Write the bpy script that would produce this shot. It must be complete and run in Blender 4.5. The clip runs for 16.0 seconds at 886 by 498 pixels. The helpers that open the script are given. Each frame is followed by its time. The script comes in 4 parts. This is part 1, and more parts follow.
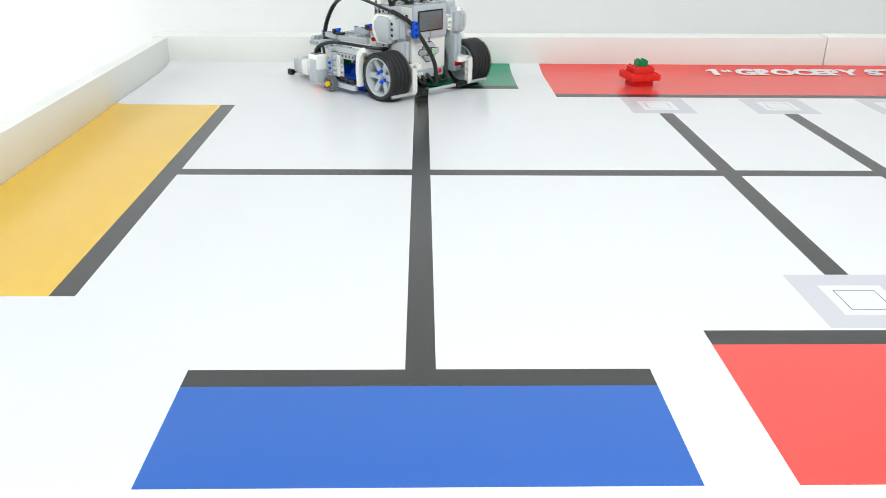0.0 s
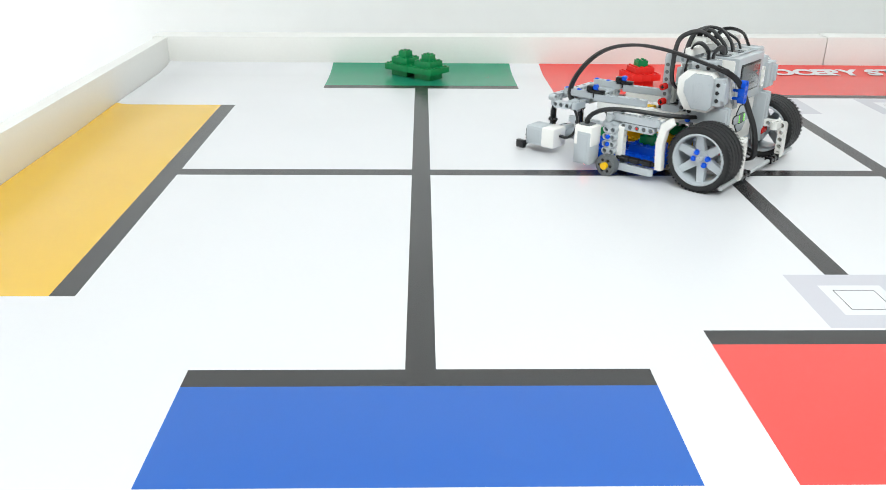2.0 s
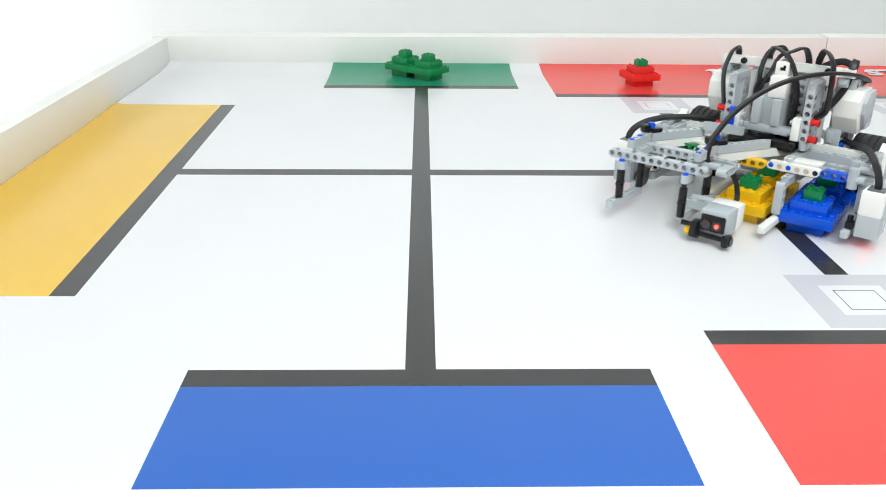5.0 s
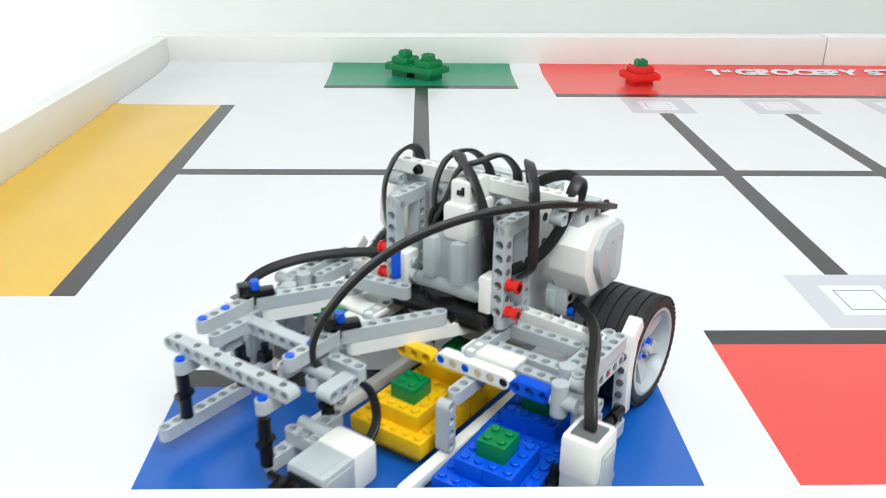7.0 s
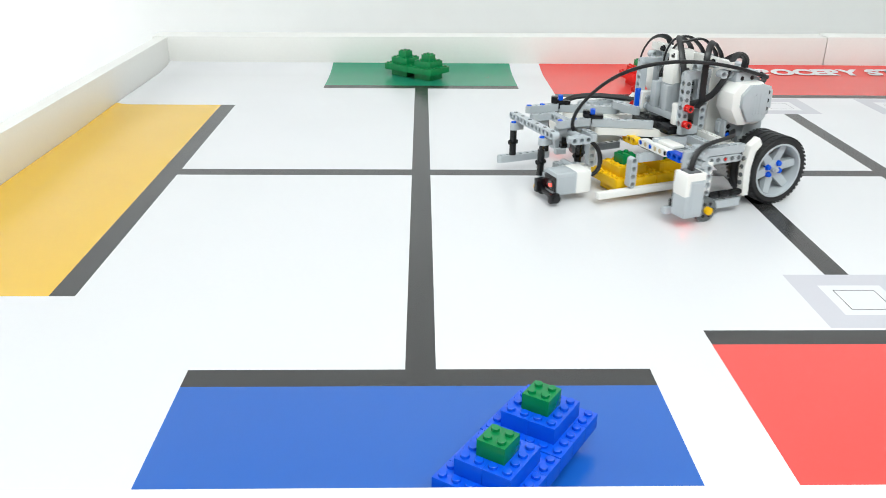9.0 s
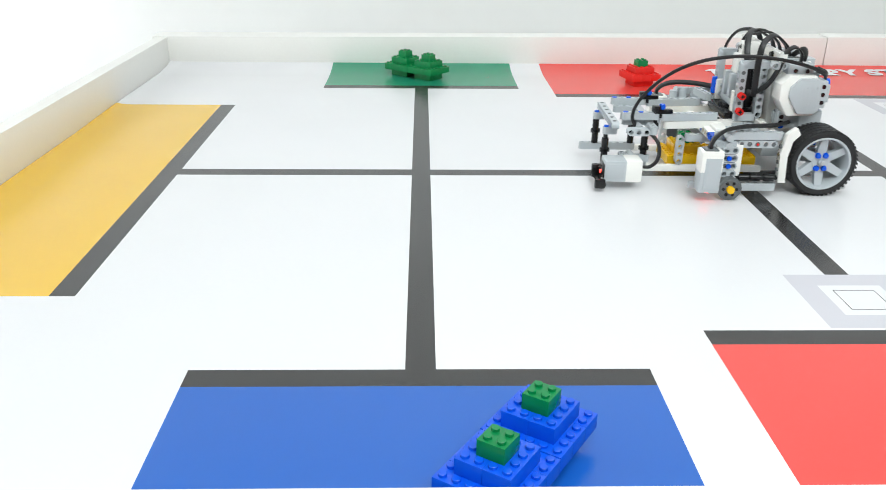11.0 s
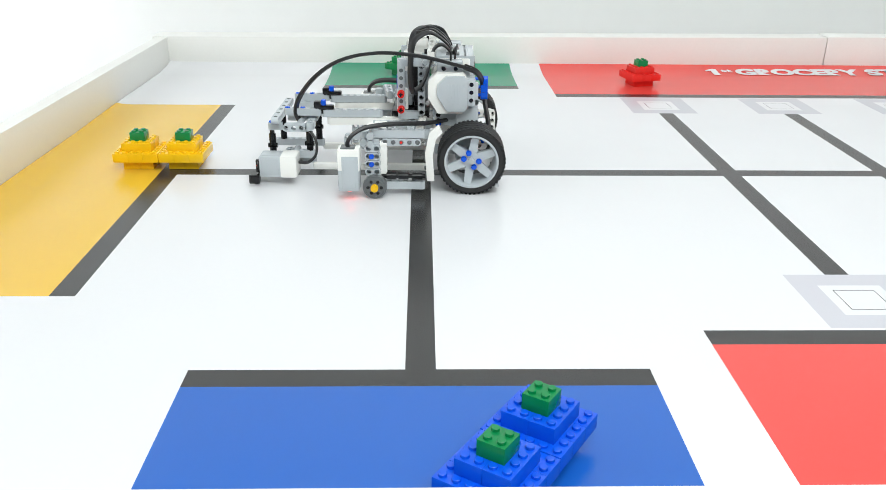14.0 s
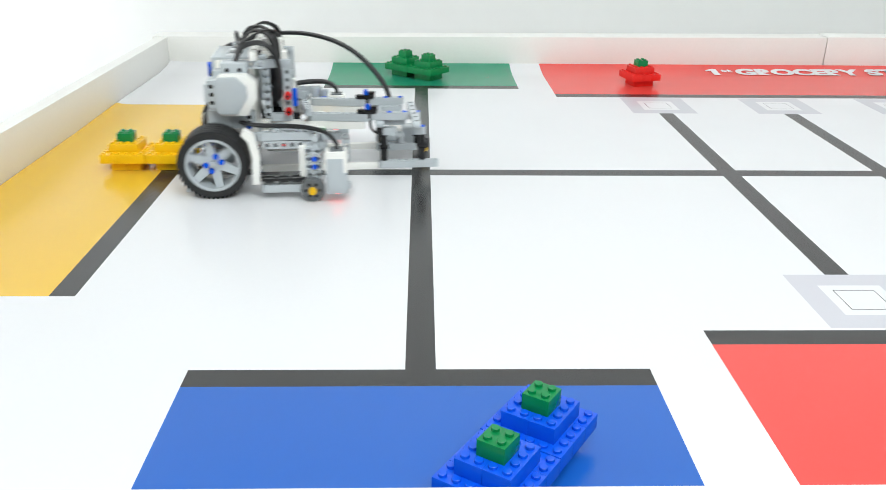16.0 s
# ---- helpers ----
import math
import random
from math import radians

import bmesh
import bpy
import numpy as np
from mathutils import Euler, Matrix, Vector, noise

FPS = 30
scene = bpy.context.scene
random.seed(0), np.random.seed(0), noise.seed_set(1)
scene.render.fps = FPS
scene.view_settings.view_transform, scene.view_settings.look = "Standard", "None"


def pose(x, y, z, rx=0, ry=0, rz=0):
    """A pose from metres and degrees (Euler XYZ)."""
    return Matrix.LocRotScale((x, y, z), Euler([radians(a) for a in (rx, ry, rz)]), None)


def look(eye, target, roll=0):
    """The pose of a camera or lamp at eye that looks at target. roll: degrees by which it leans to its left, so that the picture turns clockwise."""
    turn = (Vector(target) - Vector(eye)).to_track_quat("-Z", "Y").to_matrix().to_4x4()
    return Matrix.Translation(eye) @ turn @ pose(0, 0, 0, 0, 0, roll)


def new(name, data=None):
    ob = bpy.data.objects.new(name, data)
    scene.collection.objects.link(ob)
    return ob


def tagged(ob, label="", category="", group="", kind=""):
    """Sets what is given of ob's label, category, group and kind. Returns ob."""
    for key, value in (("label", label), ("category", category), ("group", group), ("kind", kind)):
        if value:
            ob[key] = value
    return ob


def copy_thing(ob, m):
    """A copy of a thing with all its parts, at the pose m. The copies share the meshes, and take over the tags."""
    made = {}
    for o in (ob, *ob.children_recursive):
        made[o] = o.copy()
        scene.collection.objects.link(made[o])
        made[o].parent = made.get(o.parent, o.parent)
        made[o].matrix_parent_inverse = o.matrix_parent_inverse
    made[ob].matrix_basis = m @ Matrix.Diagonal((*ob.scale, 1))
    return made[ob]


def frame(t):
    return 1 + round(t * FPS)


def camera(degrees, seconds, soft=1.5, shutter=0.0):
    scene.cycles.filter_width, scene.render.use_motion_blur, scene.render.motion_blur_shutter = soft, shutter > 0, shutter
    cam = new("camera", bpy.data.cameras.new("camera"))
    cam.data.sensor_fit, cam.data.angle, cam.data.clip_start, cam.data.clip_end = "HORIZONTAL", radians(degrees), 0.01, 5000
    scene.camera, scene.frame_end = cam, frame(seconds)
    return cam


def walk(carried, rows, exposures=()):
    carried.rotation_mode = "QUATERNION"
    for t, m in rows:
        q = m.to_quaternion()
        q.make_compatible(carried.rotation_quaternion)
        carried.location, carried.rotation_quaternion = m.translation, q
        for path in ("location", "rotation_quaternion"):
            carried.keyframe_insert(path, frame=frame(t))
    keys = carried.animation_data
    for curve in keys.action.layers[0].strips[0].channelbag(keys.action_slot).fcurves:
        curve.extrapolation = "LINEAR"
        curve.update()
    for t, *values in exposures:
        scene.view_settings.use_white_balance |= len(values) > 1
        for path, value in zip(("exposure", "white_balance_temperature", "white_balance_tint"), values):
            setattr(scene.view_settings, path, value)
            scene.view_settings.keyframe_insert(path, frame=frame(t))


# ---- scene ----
# ---- camera: it stands still ----
cam = camera(55.1, 16.0, soft=0.7, shutter=0.4)
EYE = Vector((0.00085, -0.88501, 0.29058))
AIM = Vector((0.02322, -0.05888, -0.06579))
walk(cam, [(0.0, look(EYE, AIM, 0.639)), (16.0, look(EYE, AIM, 0.639))])

# ---- light: white room, soft ceiling panel, tall window on one side, two added lamps ----
world = bpy.data.worlds.new("world")
scene.world = world
world.use_nodes = True
world.node_tree.nodes["Background"].inputs[0].default_value = (0.93, 0.97, 1.0, 1)
world.node_tree.nodes["Background"].inputs[1].default_value = 0.27
scene.view_settings.exposure = -0.95


def area_lamp(name, eye, target, sx, sy, watts, colour, spread=180):
    data = bpy.data.lights.new(name, "AREA")
    data.shape, data.size, data.size_y, data.energy, data.color = "RECTANGLE", sx, sy, watts, colour
    data.spread = radians(spread)
    ob = new(name, data)
    ob.matrix_world = look(eye, target)
    return ob


# broad fill added above and behind the camera to brighten upright faces
area_lamp("front_fill", (0.38, -1.45, 1.55), (0.32, 0.0, 0.0), 1.5, 0.9, 76, (0.915, 0.99, 0.985))
area_lamp("ceiling_panel", (0.5, 0.0, 1.8), (0.5, 0.0, 0), 1.4, 0.8, 15, (0.94, 0.985, 1.0))
# narrow lamp added indoors to blow out the left end of the north wall
area_lamp("wall_glow_lamp", (-1.32, 0.42, 0.60), (-0.90, 0.86, 0.12), 0.35, 0.35, 1.2, (1.0, 0.99, 0.98), 54)


# ---- materials ----
def material(name, colour, rough=0.4, metal=0.0, grain=0.04, scale=60.0, bump=0.0, bump_scale=300.0, blotch=0.03, spec=0.5, emit=0.0, coat=0.0, spread=0.0):
    """A surface with fine grain, soft blotches, a little relief and uneven gloss. spread: how far alike pieces differ."""
    m = bpy.data.materials.new(name)
    m.use_nodes = True
    nt = m.node_tree
    b = nt.nodes["Principled BSDF"]
    tex = nt.nodes.new("ShaderNodeTexCoord")
    def noise_at(s, detail=3.0):
        n = nt.nodes.new("ShaderNodeTexNoise")
        n.inputs["Scale"].default_value, n.inputs["Detail"].default_value = s, detail
        nt.links.new(tex.outputs["Object"], n.inputs["Vector"])
        return n
    fine, broad = noise_at(scale * 10), noise_at(scale * 0.3)
    add = nt.nodes.new("ShaderNodeMath")
    add.operation = "MULTIPLY_ADD"
    nt.links.new(fine.outputs["Fac"], add.inputs[0])
    add.inputs[1].default_value = grain * 2
    mul = nt.nodes.new("ShaderNodeMath")
    mul.operation = "MULTIPLY_ADD"
    nt.links.new(broad.outputs["Fac"], mul.inputs[0])
    mul.inputs[1].default_value, mul.inputs[2].default_value = blotch * 2, 1 - grain - blotch
    nt.links.new(mul.outputs[0], add.inputs[2])
    fac = add.outputs[0]
    if spread:
        info = nt.nodes.new("ShaderNodeObjectInfo")
        sp = nt.nodes.new("ShaderNodeMath")
        sp.operation = "MULTIPLY_ADD"
        nt.links.new(info.outputs["Random"], sp.inputs[0])
        sp.inputs[1].default_value, sp.inputs[2].default_value = spread, 1 - spread / 2
        both = nt.nodes.new("ShaderNodeMath")
        both.operation = "MULTIPLY"
        nt.links.new(fac, both.inputs[0])
        nt.links.new(sp.outputs[0], both.inputs[1])
        fac = both.outputs[0]
    tint = nt.nodes.new("ShaderNodeVectorMath")
    tint.operation = "SCALE"
    tint.inputs[0].default_value = colour
    nt.links.new(fac, tint.inputs["Scale"])
    nt.links.new(tint.outputs[0], b.inputs["Base Color"])
    r = nt.nodes.new("ShaderNodeMath")
    r.operation = "MULTIPLY_ADD"
    nt.links.new(broad.outputs["Fac"], r.inputs[0])
    r.inputs[1].default_value, r.inputs[2].default_value = rough * 0.4, rough * 0.8
    nt.links.new(r.outputs[0], b.inputs["Roughness"])
    b.inputs["Metallic"].default_value = metal
    b.inputs["Specular IOR Level"].default_value = spec
    b.inputs["Coat Weight"].default_value = coat
    if bump:
        n = noise_at(bump_scale)
        bp = nt.nodes.new("ShaderNodeBump")
        bp.inputs["Strength"].default_value, bp.inputs["Distance"].default_value = bump, 0.0005
        nt.links.new(n.outputs["Fac"], bp.inputs["Height"])
        nt.links.new(bp.outputs[0], b.inputs["Normal"])
    if emit:
        b.inputs["Emission Color"].default_value, b.inputs["Emission Strength"].default_value = (*colour, 1), emit
    return m


VINYL = dict(rough=0.24, grain=0.012, blotch=0.012, scale=25, spec=0.5)
MAT_WHITE = material("mat_white", (0.73, 0.727, 0.745), **VINYL)
MAT_BLACK = material("mat_black", (0.029, 0.028, 0.028), **VINYL)
MAT_BLUE = material("mat_blue", (0.008, 0.108, 0.47), **VINYL)
MAT_YELLOW = material("mat_yellow", (0.76, 0.462, 0.035), **VINYL)
MAT_RED = material("mat_red", (0.75, 0.066, 0.055), **VINYL)
MAT_GREEN = material("mat_green", (0.011, 0.252, 0.139), **VINYL)
MAT_GREY = material("mat_grey", (0.56, 0.55, 0.60), **VINYL)
MELAMINE = material("white_melamine", (0.80, 0.79, 0.755), rough=0.45, grain=0.02, blotch=0.02, scale=30, bump=0.08, bump_scale=400)
EDGE_BAND = material("edge_band", (0.82, 0.81, 0.78), rough=0.4, grain=0.02, blotch=0.02)
TABLE_WHITE = material("table_white", (0.78, 0.78, 0.77), rough=0.4, grain=0.02)
# grey of the unseen room sides, chosen to weaken fill and deepen shadows
ROOM_GREY = material("unseen_room_grey", (0.42, 0.43, 0.43), rough=0.8, grain=0.03, bump=0.2, bump_scale=150)
ROOM_WHITE = material("wall_paint", (0.88, 0.895, 0.895), rough=0.8, grain=0.03, bump=0.2, bump_scale=150)
FLOOR_WOOD = material("floor_laminate", (0.42, 0.33, 0.24), rough=0.45, grain=0.08, blotch=0.08, scale=6)
SKY_GLOW = material("outside_sky", (0.95, 0.98, 1.0), emit=3.0)
PLASTIC = dict(rough=0.20, grain=0.012, blotch=0.03, scale=50, bump=0.04, bump_scale=500, spread=0.06, spec=0.4)
BRICK_BLUE = material("brick_blue", (0.002, 0.090, 0.68), **PLASTIC)
BRICK_YELLOW = material("brick_yellow", (0.88, 0.52, 0.008), **PLASTIC)
BRICK_GREEN = material("brick_green", (0.002, 0.215, 0.060), **PLASTIC)
BRICK_RED = material("brick_red", (0.72, 0.02, 0.015), **PLASTIC)
GREY = material("light_grey_plastic", (0.475, 0.51, 0.535), **PLASTIC)
DARK_GREY = material("dark_grey_plastic", (0.13, 0.14, 0.145), **PLASTIC)
TAN = material("tan_plastic", (0.62, 0.50, 0.33), **PLASTIC)
WHITE = material("white_plastic", (0.86, 0.85, 0.815), **PLASTIC)
BLACK = material("black_plastic", (0.008, 0.008, 0.009), **PLASTIC)
CABLE = material("cable_sheath", (0.010, 0.010, 0.011), rough=0.42, grain=0.05, scale=80, bump=0.1, bump_scale=700)
RUBBER = material("tyre_rubber", (0.013, 0.013, 0.014), rough=0.62, grain=0.12, blotch=0.1, scale=60, bump=0.25, bump_scale=900)
SCREEN = material("lcd_screen", (0.11, 0.125, 0.125), rough=0.10, grain=0.02, coat=0.6)
LED_RED = material("red_light", (1.0, 0.06, 0.04), rough=0.3, emit=7.0)
LED_GREEN = material("green_light", (0.25, 0.9, 0.08), rough=0.3, emit=1.2)
LENS = material("sensor_lens", (0.03, 0.006, 0.006), rough=0.08, coat=0.8)
SILVER = material("silver_axle", (0.46, 0.48, 0.49), rough=0.3, grain=0.03)


# ---- mesh helpers; the small ones take millimetres ----
def link(name, bm, mat, parent=None, label="", smooth=True):
    me = bpy.data.meshes.new(name)
    bmesh.ops.remove_doubles(bm, verts=bm.verts, dist=0.00002)
    bm.normal_update()
    bm.to_mesh(me)
    bm.free()
    for one in (mat if isinstance(mat, (list, tuple)) else [mat]):
        me.materials.append(one)
    if smooth:
        for p in me.polygons:
            p.use_smooth = True
        me.set_sharp_from_angle(angle=radians(35))
    ob = new(name, me)
    if parent is not None:
        ob.parent = parent
    if label:
        ob["label"] = label
    return ob


APART = {"pin_hole", "connector_pin", "vent_slot"}


def pieces_of(bm):
    """Groups of faces of bm that belong to one piece: shells whose bounds meet count as one."""
    left, shells = set(bm.verts), []
    while left:
        todo, seen = [left.pop()], set()
        while todo:
            v = todo.pop()
            seen.add(v)
            for e in v.link_edges:
                w = e.other_vert(v)
                if w in left:
                    left.discard(w)
                    todo.append(w)
        lo = [min(v.co[i] for v in seen) for i in range(3)]
        hi = [max(v.co[i] for v in seen) for i in range(3)]
        for other in [o for o in shells if all(o[1][i] <= hi[i] and o[2][i] >= lo[i] for i in range(3))]:
            shells.remove(other)
            seen |= other[0]
            lo = [min(a, b) for a, b in zip(lo, other[1])]
            hi = [max(a, b) for a, b in zip(hi, other[2])]
        shells.append((seen, lo, hi))
    return sorted((o[0] for o in shells), key=lambda vs: min(v.index for v in vs))


def part(name, bm, mat, parent, label=""):
    """Links bm as one part; pins, holes and slots become a part each."""
    if name in APART:
        bm.verts.index_update()
        first = None
        for verts in pieces_of(bm):
            one, made = bmesh.new(), {}
            for v in sorted(verts, key=lambda q: q.index):
                made[v] = one.verts.new(v.co)
            for f in {f for v in verts for f in v.link_faces}:
                one.faces.new([made[v] for v in f.verts])
            ob = link(name, one, mat, parent, label)
            first = first or ob
        bm.free()
        return first
    return link(name, bm, mat, parent, label)


def box(bm, a, b, bevel=0.0, m=None, mi=0):
    """An upright box from corner a to corner b in mm."""
    n = bmesh.ops.create_cube(bm, size=1)["verts"]
    for v in n:
        v.co = Vector([(a[i] + (b[i] - a[i]) * (v.co[i] + 0.5)) * 0.001 for i in range(3)])
    fs = {f for v in n for f in v.link_faces}
    for f in fs:
        f.material_index = mi
    if bevel:
        es = list({e for v in n for e in v.link_edges})
        out = bmesh.ops.bevel(bm, geom=es, offset=bevel * 0.001, segments=2, affect="EDGES", profile=0.6)
        n = list({v for f in out["faces"] for v in f.verts} | {v for v in n if v.is_valid})
        for f in out["faces"]:
            f.material_index = mi
    if m is not None:
        bmesh.ops.transform(bm, matrix=m, verts=n)
    return n


def rod(bm, a, b, r, sides=12, r2=None, mi=0):
    """A round rod from a to b in mm."""
    a, b = Vector(a) * 0.001, Vector(b) * 0.001
    d = b - a
    m = Matrix.Translation((a + b) / 2) @ d.to_track_quat("Z", "Y").to_matrix().to_4x4()
    out = bmesh.ops.create_cone(bm, cap_ends=True, segments=sides, radius1=r * 0.001, radius2=(r if r2 is None else r2) * 0.001, depth=d.length, matrix=m)["verts"]
    for f in {f for v in out for f in v.link_faces}:
        f.material_index = mi
    return out


def empty(name, **tags):
    ob = new(name)
    ob.empty_display_size = 0.02
    return tagged(ob, **tags)


# ---- room ----
def slab(name, a, b, mat, label, bevel=0.0):
    bm = bmesh.new()
    box(bm, [1000 * v for v in a], [1000 * v for v in b], bevel)
    return tagged(link(name, bm, mat, smooth=bool(bevel)), label, kind="structure")


def build_room():
    slab("floor", (-1.5, -2.6, -0.85), (2.6, 1.0, -0.75), FLOOR_WOOD, "light brown laminate room floor")
    slab("wall_north", (-1.6, 0.86, -0.85), (2.6, 0.98, 1.9), ROOM_WHITE, "unseen wall, white to bounce light from the right behind the board")
    # unseen east wall, added in white as a reflector from the right
    slab("wall_east", (2.6, -2.6, -0.85), (2.72, 0.98, 1.9), ROOM_WHITE, "unseen wall, white to bounce light from the right")
    # south wall and ceiling are unseen, added in grey to hold back bounce
    slab("wall_south", (-1.5, -2.72, -0.85), (2.72, -2.6, 1.9), ROOM_GREY, "unseen wall behind the camera, grey to cut bounce light")
    slab("ceiling", (-1.6, -2.72, 1.9), (2.72, 0.98, 2.0), ROOM_GREY, "unseen ceiling, grey to cut bounce light")
    # west wall with a tall window opening, and the sky outside it
    bm = bmesh.new()
    box(bm, (-1600, -2720, -850), (-1500, -600, 1900))
    box(bm, (-1600, 860, -850), (-1500, 980, 1900))
    box(bm, (-1600, -600, -850), (-1500, 860, -700))
    box(bm, (-1600, -600, 1700), (-1500, 860, 1900))
    wall = tagged(link("wall_west", bm, ROOM_WHITE, smooth=False), "plain white wall with a tall window opening", kind="structure")
    bm = bmesh.new()
    for y in (-600, 830):
        box(bm, (-1590, y, -700), (-1540, y + 30, 1700), 3)
    for z in (-700, 1670):
        box(bm, (-1590, -570, z), (-1540, 830, z + 30), 3)
    link("window_frame", bm, EDGE_BAND, wall)
    bm = bmesh.new()
    box(bm, (-2600, -2500, -1500), (-2590, 2500, 2600))
    tagged(link("backdrop", bm, SKY_GLOW, smooth=False), "bright overcast sky outside the window", kind="structure")


# ---- the game table with its printed mat and low border walls ----
YB, YF, XW, XE = 0.5709, -0.5715, -0.4325, 1.929
WALL_H = 0.0545


def mat_height(x, y):
    """The vinyl sheet curls up a little along the back and beside the west border."""
    z = 0.0078 * max(0.0, (y - 0.500) / (YB - 0.500)) ** 2
    return z + 0.0022 * max(0.0, (-0.405 - x) / 0.028) ** 2 * max(0.0, min(1.0, (y - 0.15) / 0.15))


def west_lean(y):
    """The west border board stands slightly askew."""
    return 0.0130 * y


def build_mat():
    zones = [
        (-0.436, -0.282, -0.302, 0.302, 3), (-0.282, -0.262, -0.302, 0.302, 1),
        (-0.262, 0.70, -0.010, 0.010, 1), (-0.010, 0.010, -0.409, 0.4115, 1),
        (-0.150, 0.150, -0.429, -0.409, 1), (-0.150, 0.150, -0.580, -0.429, 2),
        (-0.150, 0.150, 0.4115, 0.4315, 1), (-0.150, 0.150, 0.4315, 0.580, 5),
        (0.201, 1.60, 0.359, 0.379, 1), (0.201, 1.60, 0.379, 0.580, 4),
        (0.201, 1.60, -0.3775, -0.3575, 1), (0.201, 1.60, -0.580, -0.3775, 4),
        (0.70, 1.45, -0.010, 0.010, 1)]
    for xc in (0.3395, 0.5145, 0.690, 0.866, 1.042, 1.218, 1.394):
        zones.append((xc - 0.010, xc + 0.010, -0.265, 0.264, 1))
        for y0 in (0.264, -0.3545):
            y1, c = y0 + 0.0905, y0 + 0.04525
            zones += [(xc - 0.045, xc + 0.045, y0, y1, 6), (xc - 0.025, xc + 0.025, c - 0.025, c + 0.025, 0),
                      (xc - 0.0165, xc + 0.0165, c - 0.0165, c + 0.0165, 1), (xc - 0.0158, xc + 0.0158, c - 0.0158, c + 0.0158, 0)]
    xs, ys = {XW, XE}, {YF, YB}
    for a, b, c, d, _ in zones:
        xs |= {min(max(v, XW), XE) for v in (a, b)}
        ys |= {min(max(v, YF), YB) for v in (c, d)}
    xs |= {XW + 0.004 * i for i in range(9)}
    ys |= {0.500 + 0.0715 * i / 12 for i in range(13)} | {0.15 + 0.03 * i for i in range(6)}
    xs, ys = sorted(xs), sorted(ys)
    bm = bmesh.new()
    grid = [[bm.verts.new((x + west_lean(y) * min(1.0, max(0.0, (-0.385 - x) / 0.048)), y, mat_height(x, y))) for y in ys] for x in xs]
    for i in range(len(xs) - 1):
        for j in range(len(ys) - 1):
            if xs[i + 1] - xs[i] < 1e-7 or ys[j + 1] - ys[j] < 1e-7:
                continue
            f = bm.faces.new((grid[i][j], grid[i + 1][j], grid[i + 1][j + 1], grid[i][j + 1]))
            x, y = (xs[i] + xs[i + 1]) / 2, (ys[j] + ys[j + 1]) / 2
            for a, b, c, d, mi in zones:
                if a <= x <= b and c <= y <= d:
                    f.material_index = mi
    mat = link("game_mat", bm, [MAT_WHITE, MAT_BLACK, MAT_BLUE, MAT_YELLOW, MAT_RED, MAT_GREEN, MAT_GREY])
    tagged(mat, "white printed vinyl game mat with coloured zones and black guide lines", "game mat")
    # white lettering printed along the back red zone; its figure one is a stem with a flag
    bm = bmesh.new()
    bm.faces.new([bm.verts.new((x, y, mat_height(x, y) + 0.0009)) for x, y in ((0.4885, 0.518), (0.4990, 0.518), (0.4990, 0.534), (0.4990, 0.550), (0.4905, 0.550), (0.4800, 0.544), (0.4800, 0.538), (0.4885, 0.541), (0.4885, 0.530))])
    bmesh.ops.triangulate(bm, faces=bm.faces)
    link("lettering", bm, MAT_WHITE, mat, "white printed lettering", smooth=False)
    for body, x0, x1, y0, h in (("st", 0.506, 0.5245, 0.535, 0.0135), ("GROCERY", 0.5290, 0.7420, 0.519, 0.033), ("STORE", 0.7525, 0.905, 0.520, 0.033)):
        data = bpy.data.curves.new("lettering", "FONT")
        data.body, data.size, data.extrude, data.offset = body, 0.06, 0.0, 0.0014 if body == "st" else 0.0034
        probe = bpy.data.objects.new("lettering", data)
        scene.collection.objects.link(probe)
        bpy.context.view_layer.update()
        me = bpy.data.meshes.new_from_object(probe.evaluated_get(bpy.context.evaluated_depsgraph_get()))
        scene.collection.objects.unlink(probe)
        bpy.data.objects.remove(probe)
        lo = [min(v.co[i] for v in me.vertices) for i in (0, 1)]
        hi = [max(v.co[i] for v in me.vertices) for i in (0, 1)]
        bm = bmesh.new()
        bm.from_mesh(me)
        bmesh.ops.subdivide_edges(bm, edges=[e for e in bm.edges if e.calc_length() > 0.02], cuts=2)
        for v in bm.verts:
            v.co.x = x0 + (v.co.x - lo[0]) / (hi[0] - lo[0]) * (x1 - x0)
            v.co.y = y0 + (v.co.y - lo[1]) / (hi[1] - lo[1]) * h
            v.co.z = mat_height(v.co.x, v.co.y) + 0.0009
        link("lettering", bm, MAT_WHITE, mat, "white printed lettering", smooth=False)


def build_table():
    table = empty("game_table", label="white table with a low white border round the mat", category="table")
    bm = bmesh.new()
    box(bm, (-475, -620, -30), (1975, 640, -3), 1.5)
    link("table_top", bm, TABLE_WHITE, table)
    for x in (-440, 1890):
        for y in (-585, 535):
            bm = bmesh.new()
            box(bm, (x, y, -750), (x + 50, y + 50, -30), 2)
            link("leg", bm, TABLE_WHITE, table)
    t, deep = 18, 44
    def rail(name, a, b):
        bm = bmesh.new()
        box(bm, a, b, 1.2)
        return link(name, bm, MELAMINE, table, "white melamine border board")
    back = rail("border_board", (-451, 571.5, -3), (692.0, 571.5 + deep, 54.5))
    for v in back.data.vertices:
        if v.co.z > 0.03:
            v.co.z -= 0.0046 * (0.692 - v.co.x) / 1.143
    rail("border_board", (693.4, 571.5, -3), (1947, 571.5 + deep, 55.6))
    west = rail("border_board", (-453, -571.5, -3), (-433, 569.9, 48.8))
    for v in west.data.vertices:
        v.co.x += west_lean(v.co.y)
    rail("border_board", (1929, -571.5, -3), (1947, 570.7, 54))
    rail("border_board", (-451, -571.5 - t, -3), (1947, -572.3, 37.6))


build_room()
build_table()
build_mat()


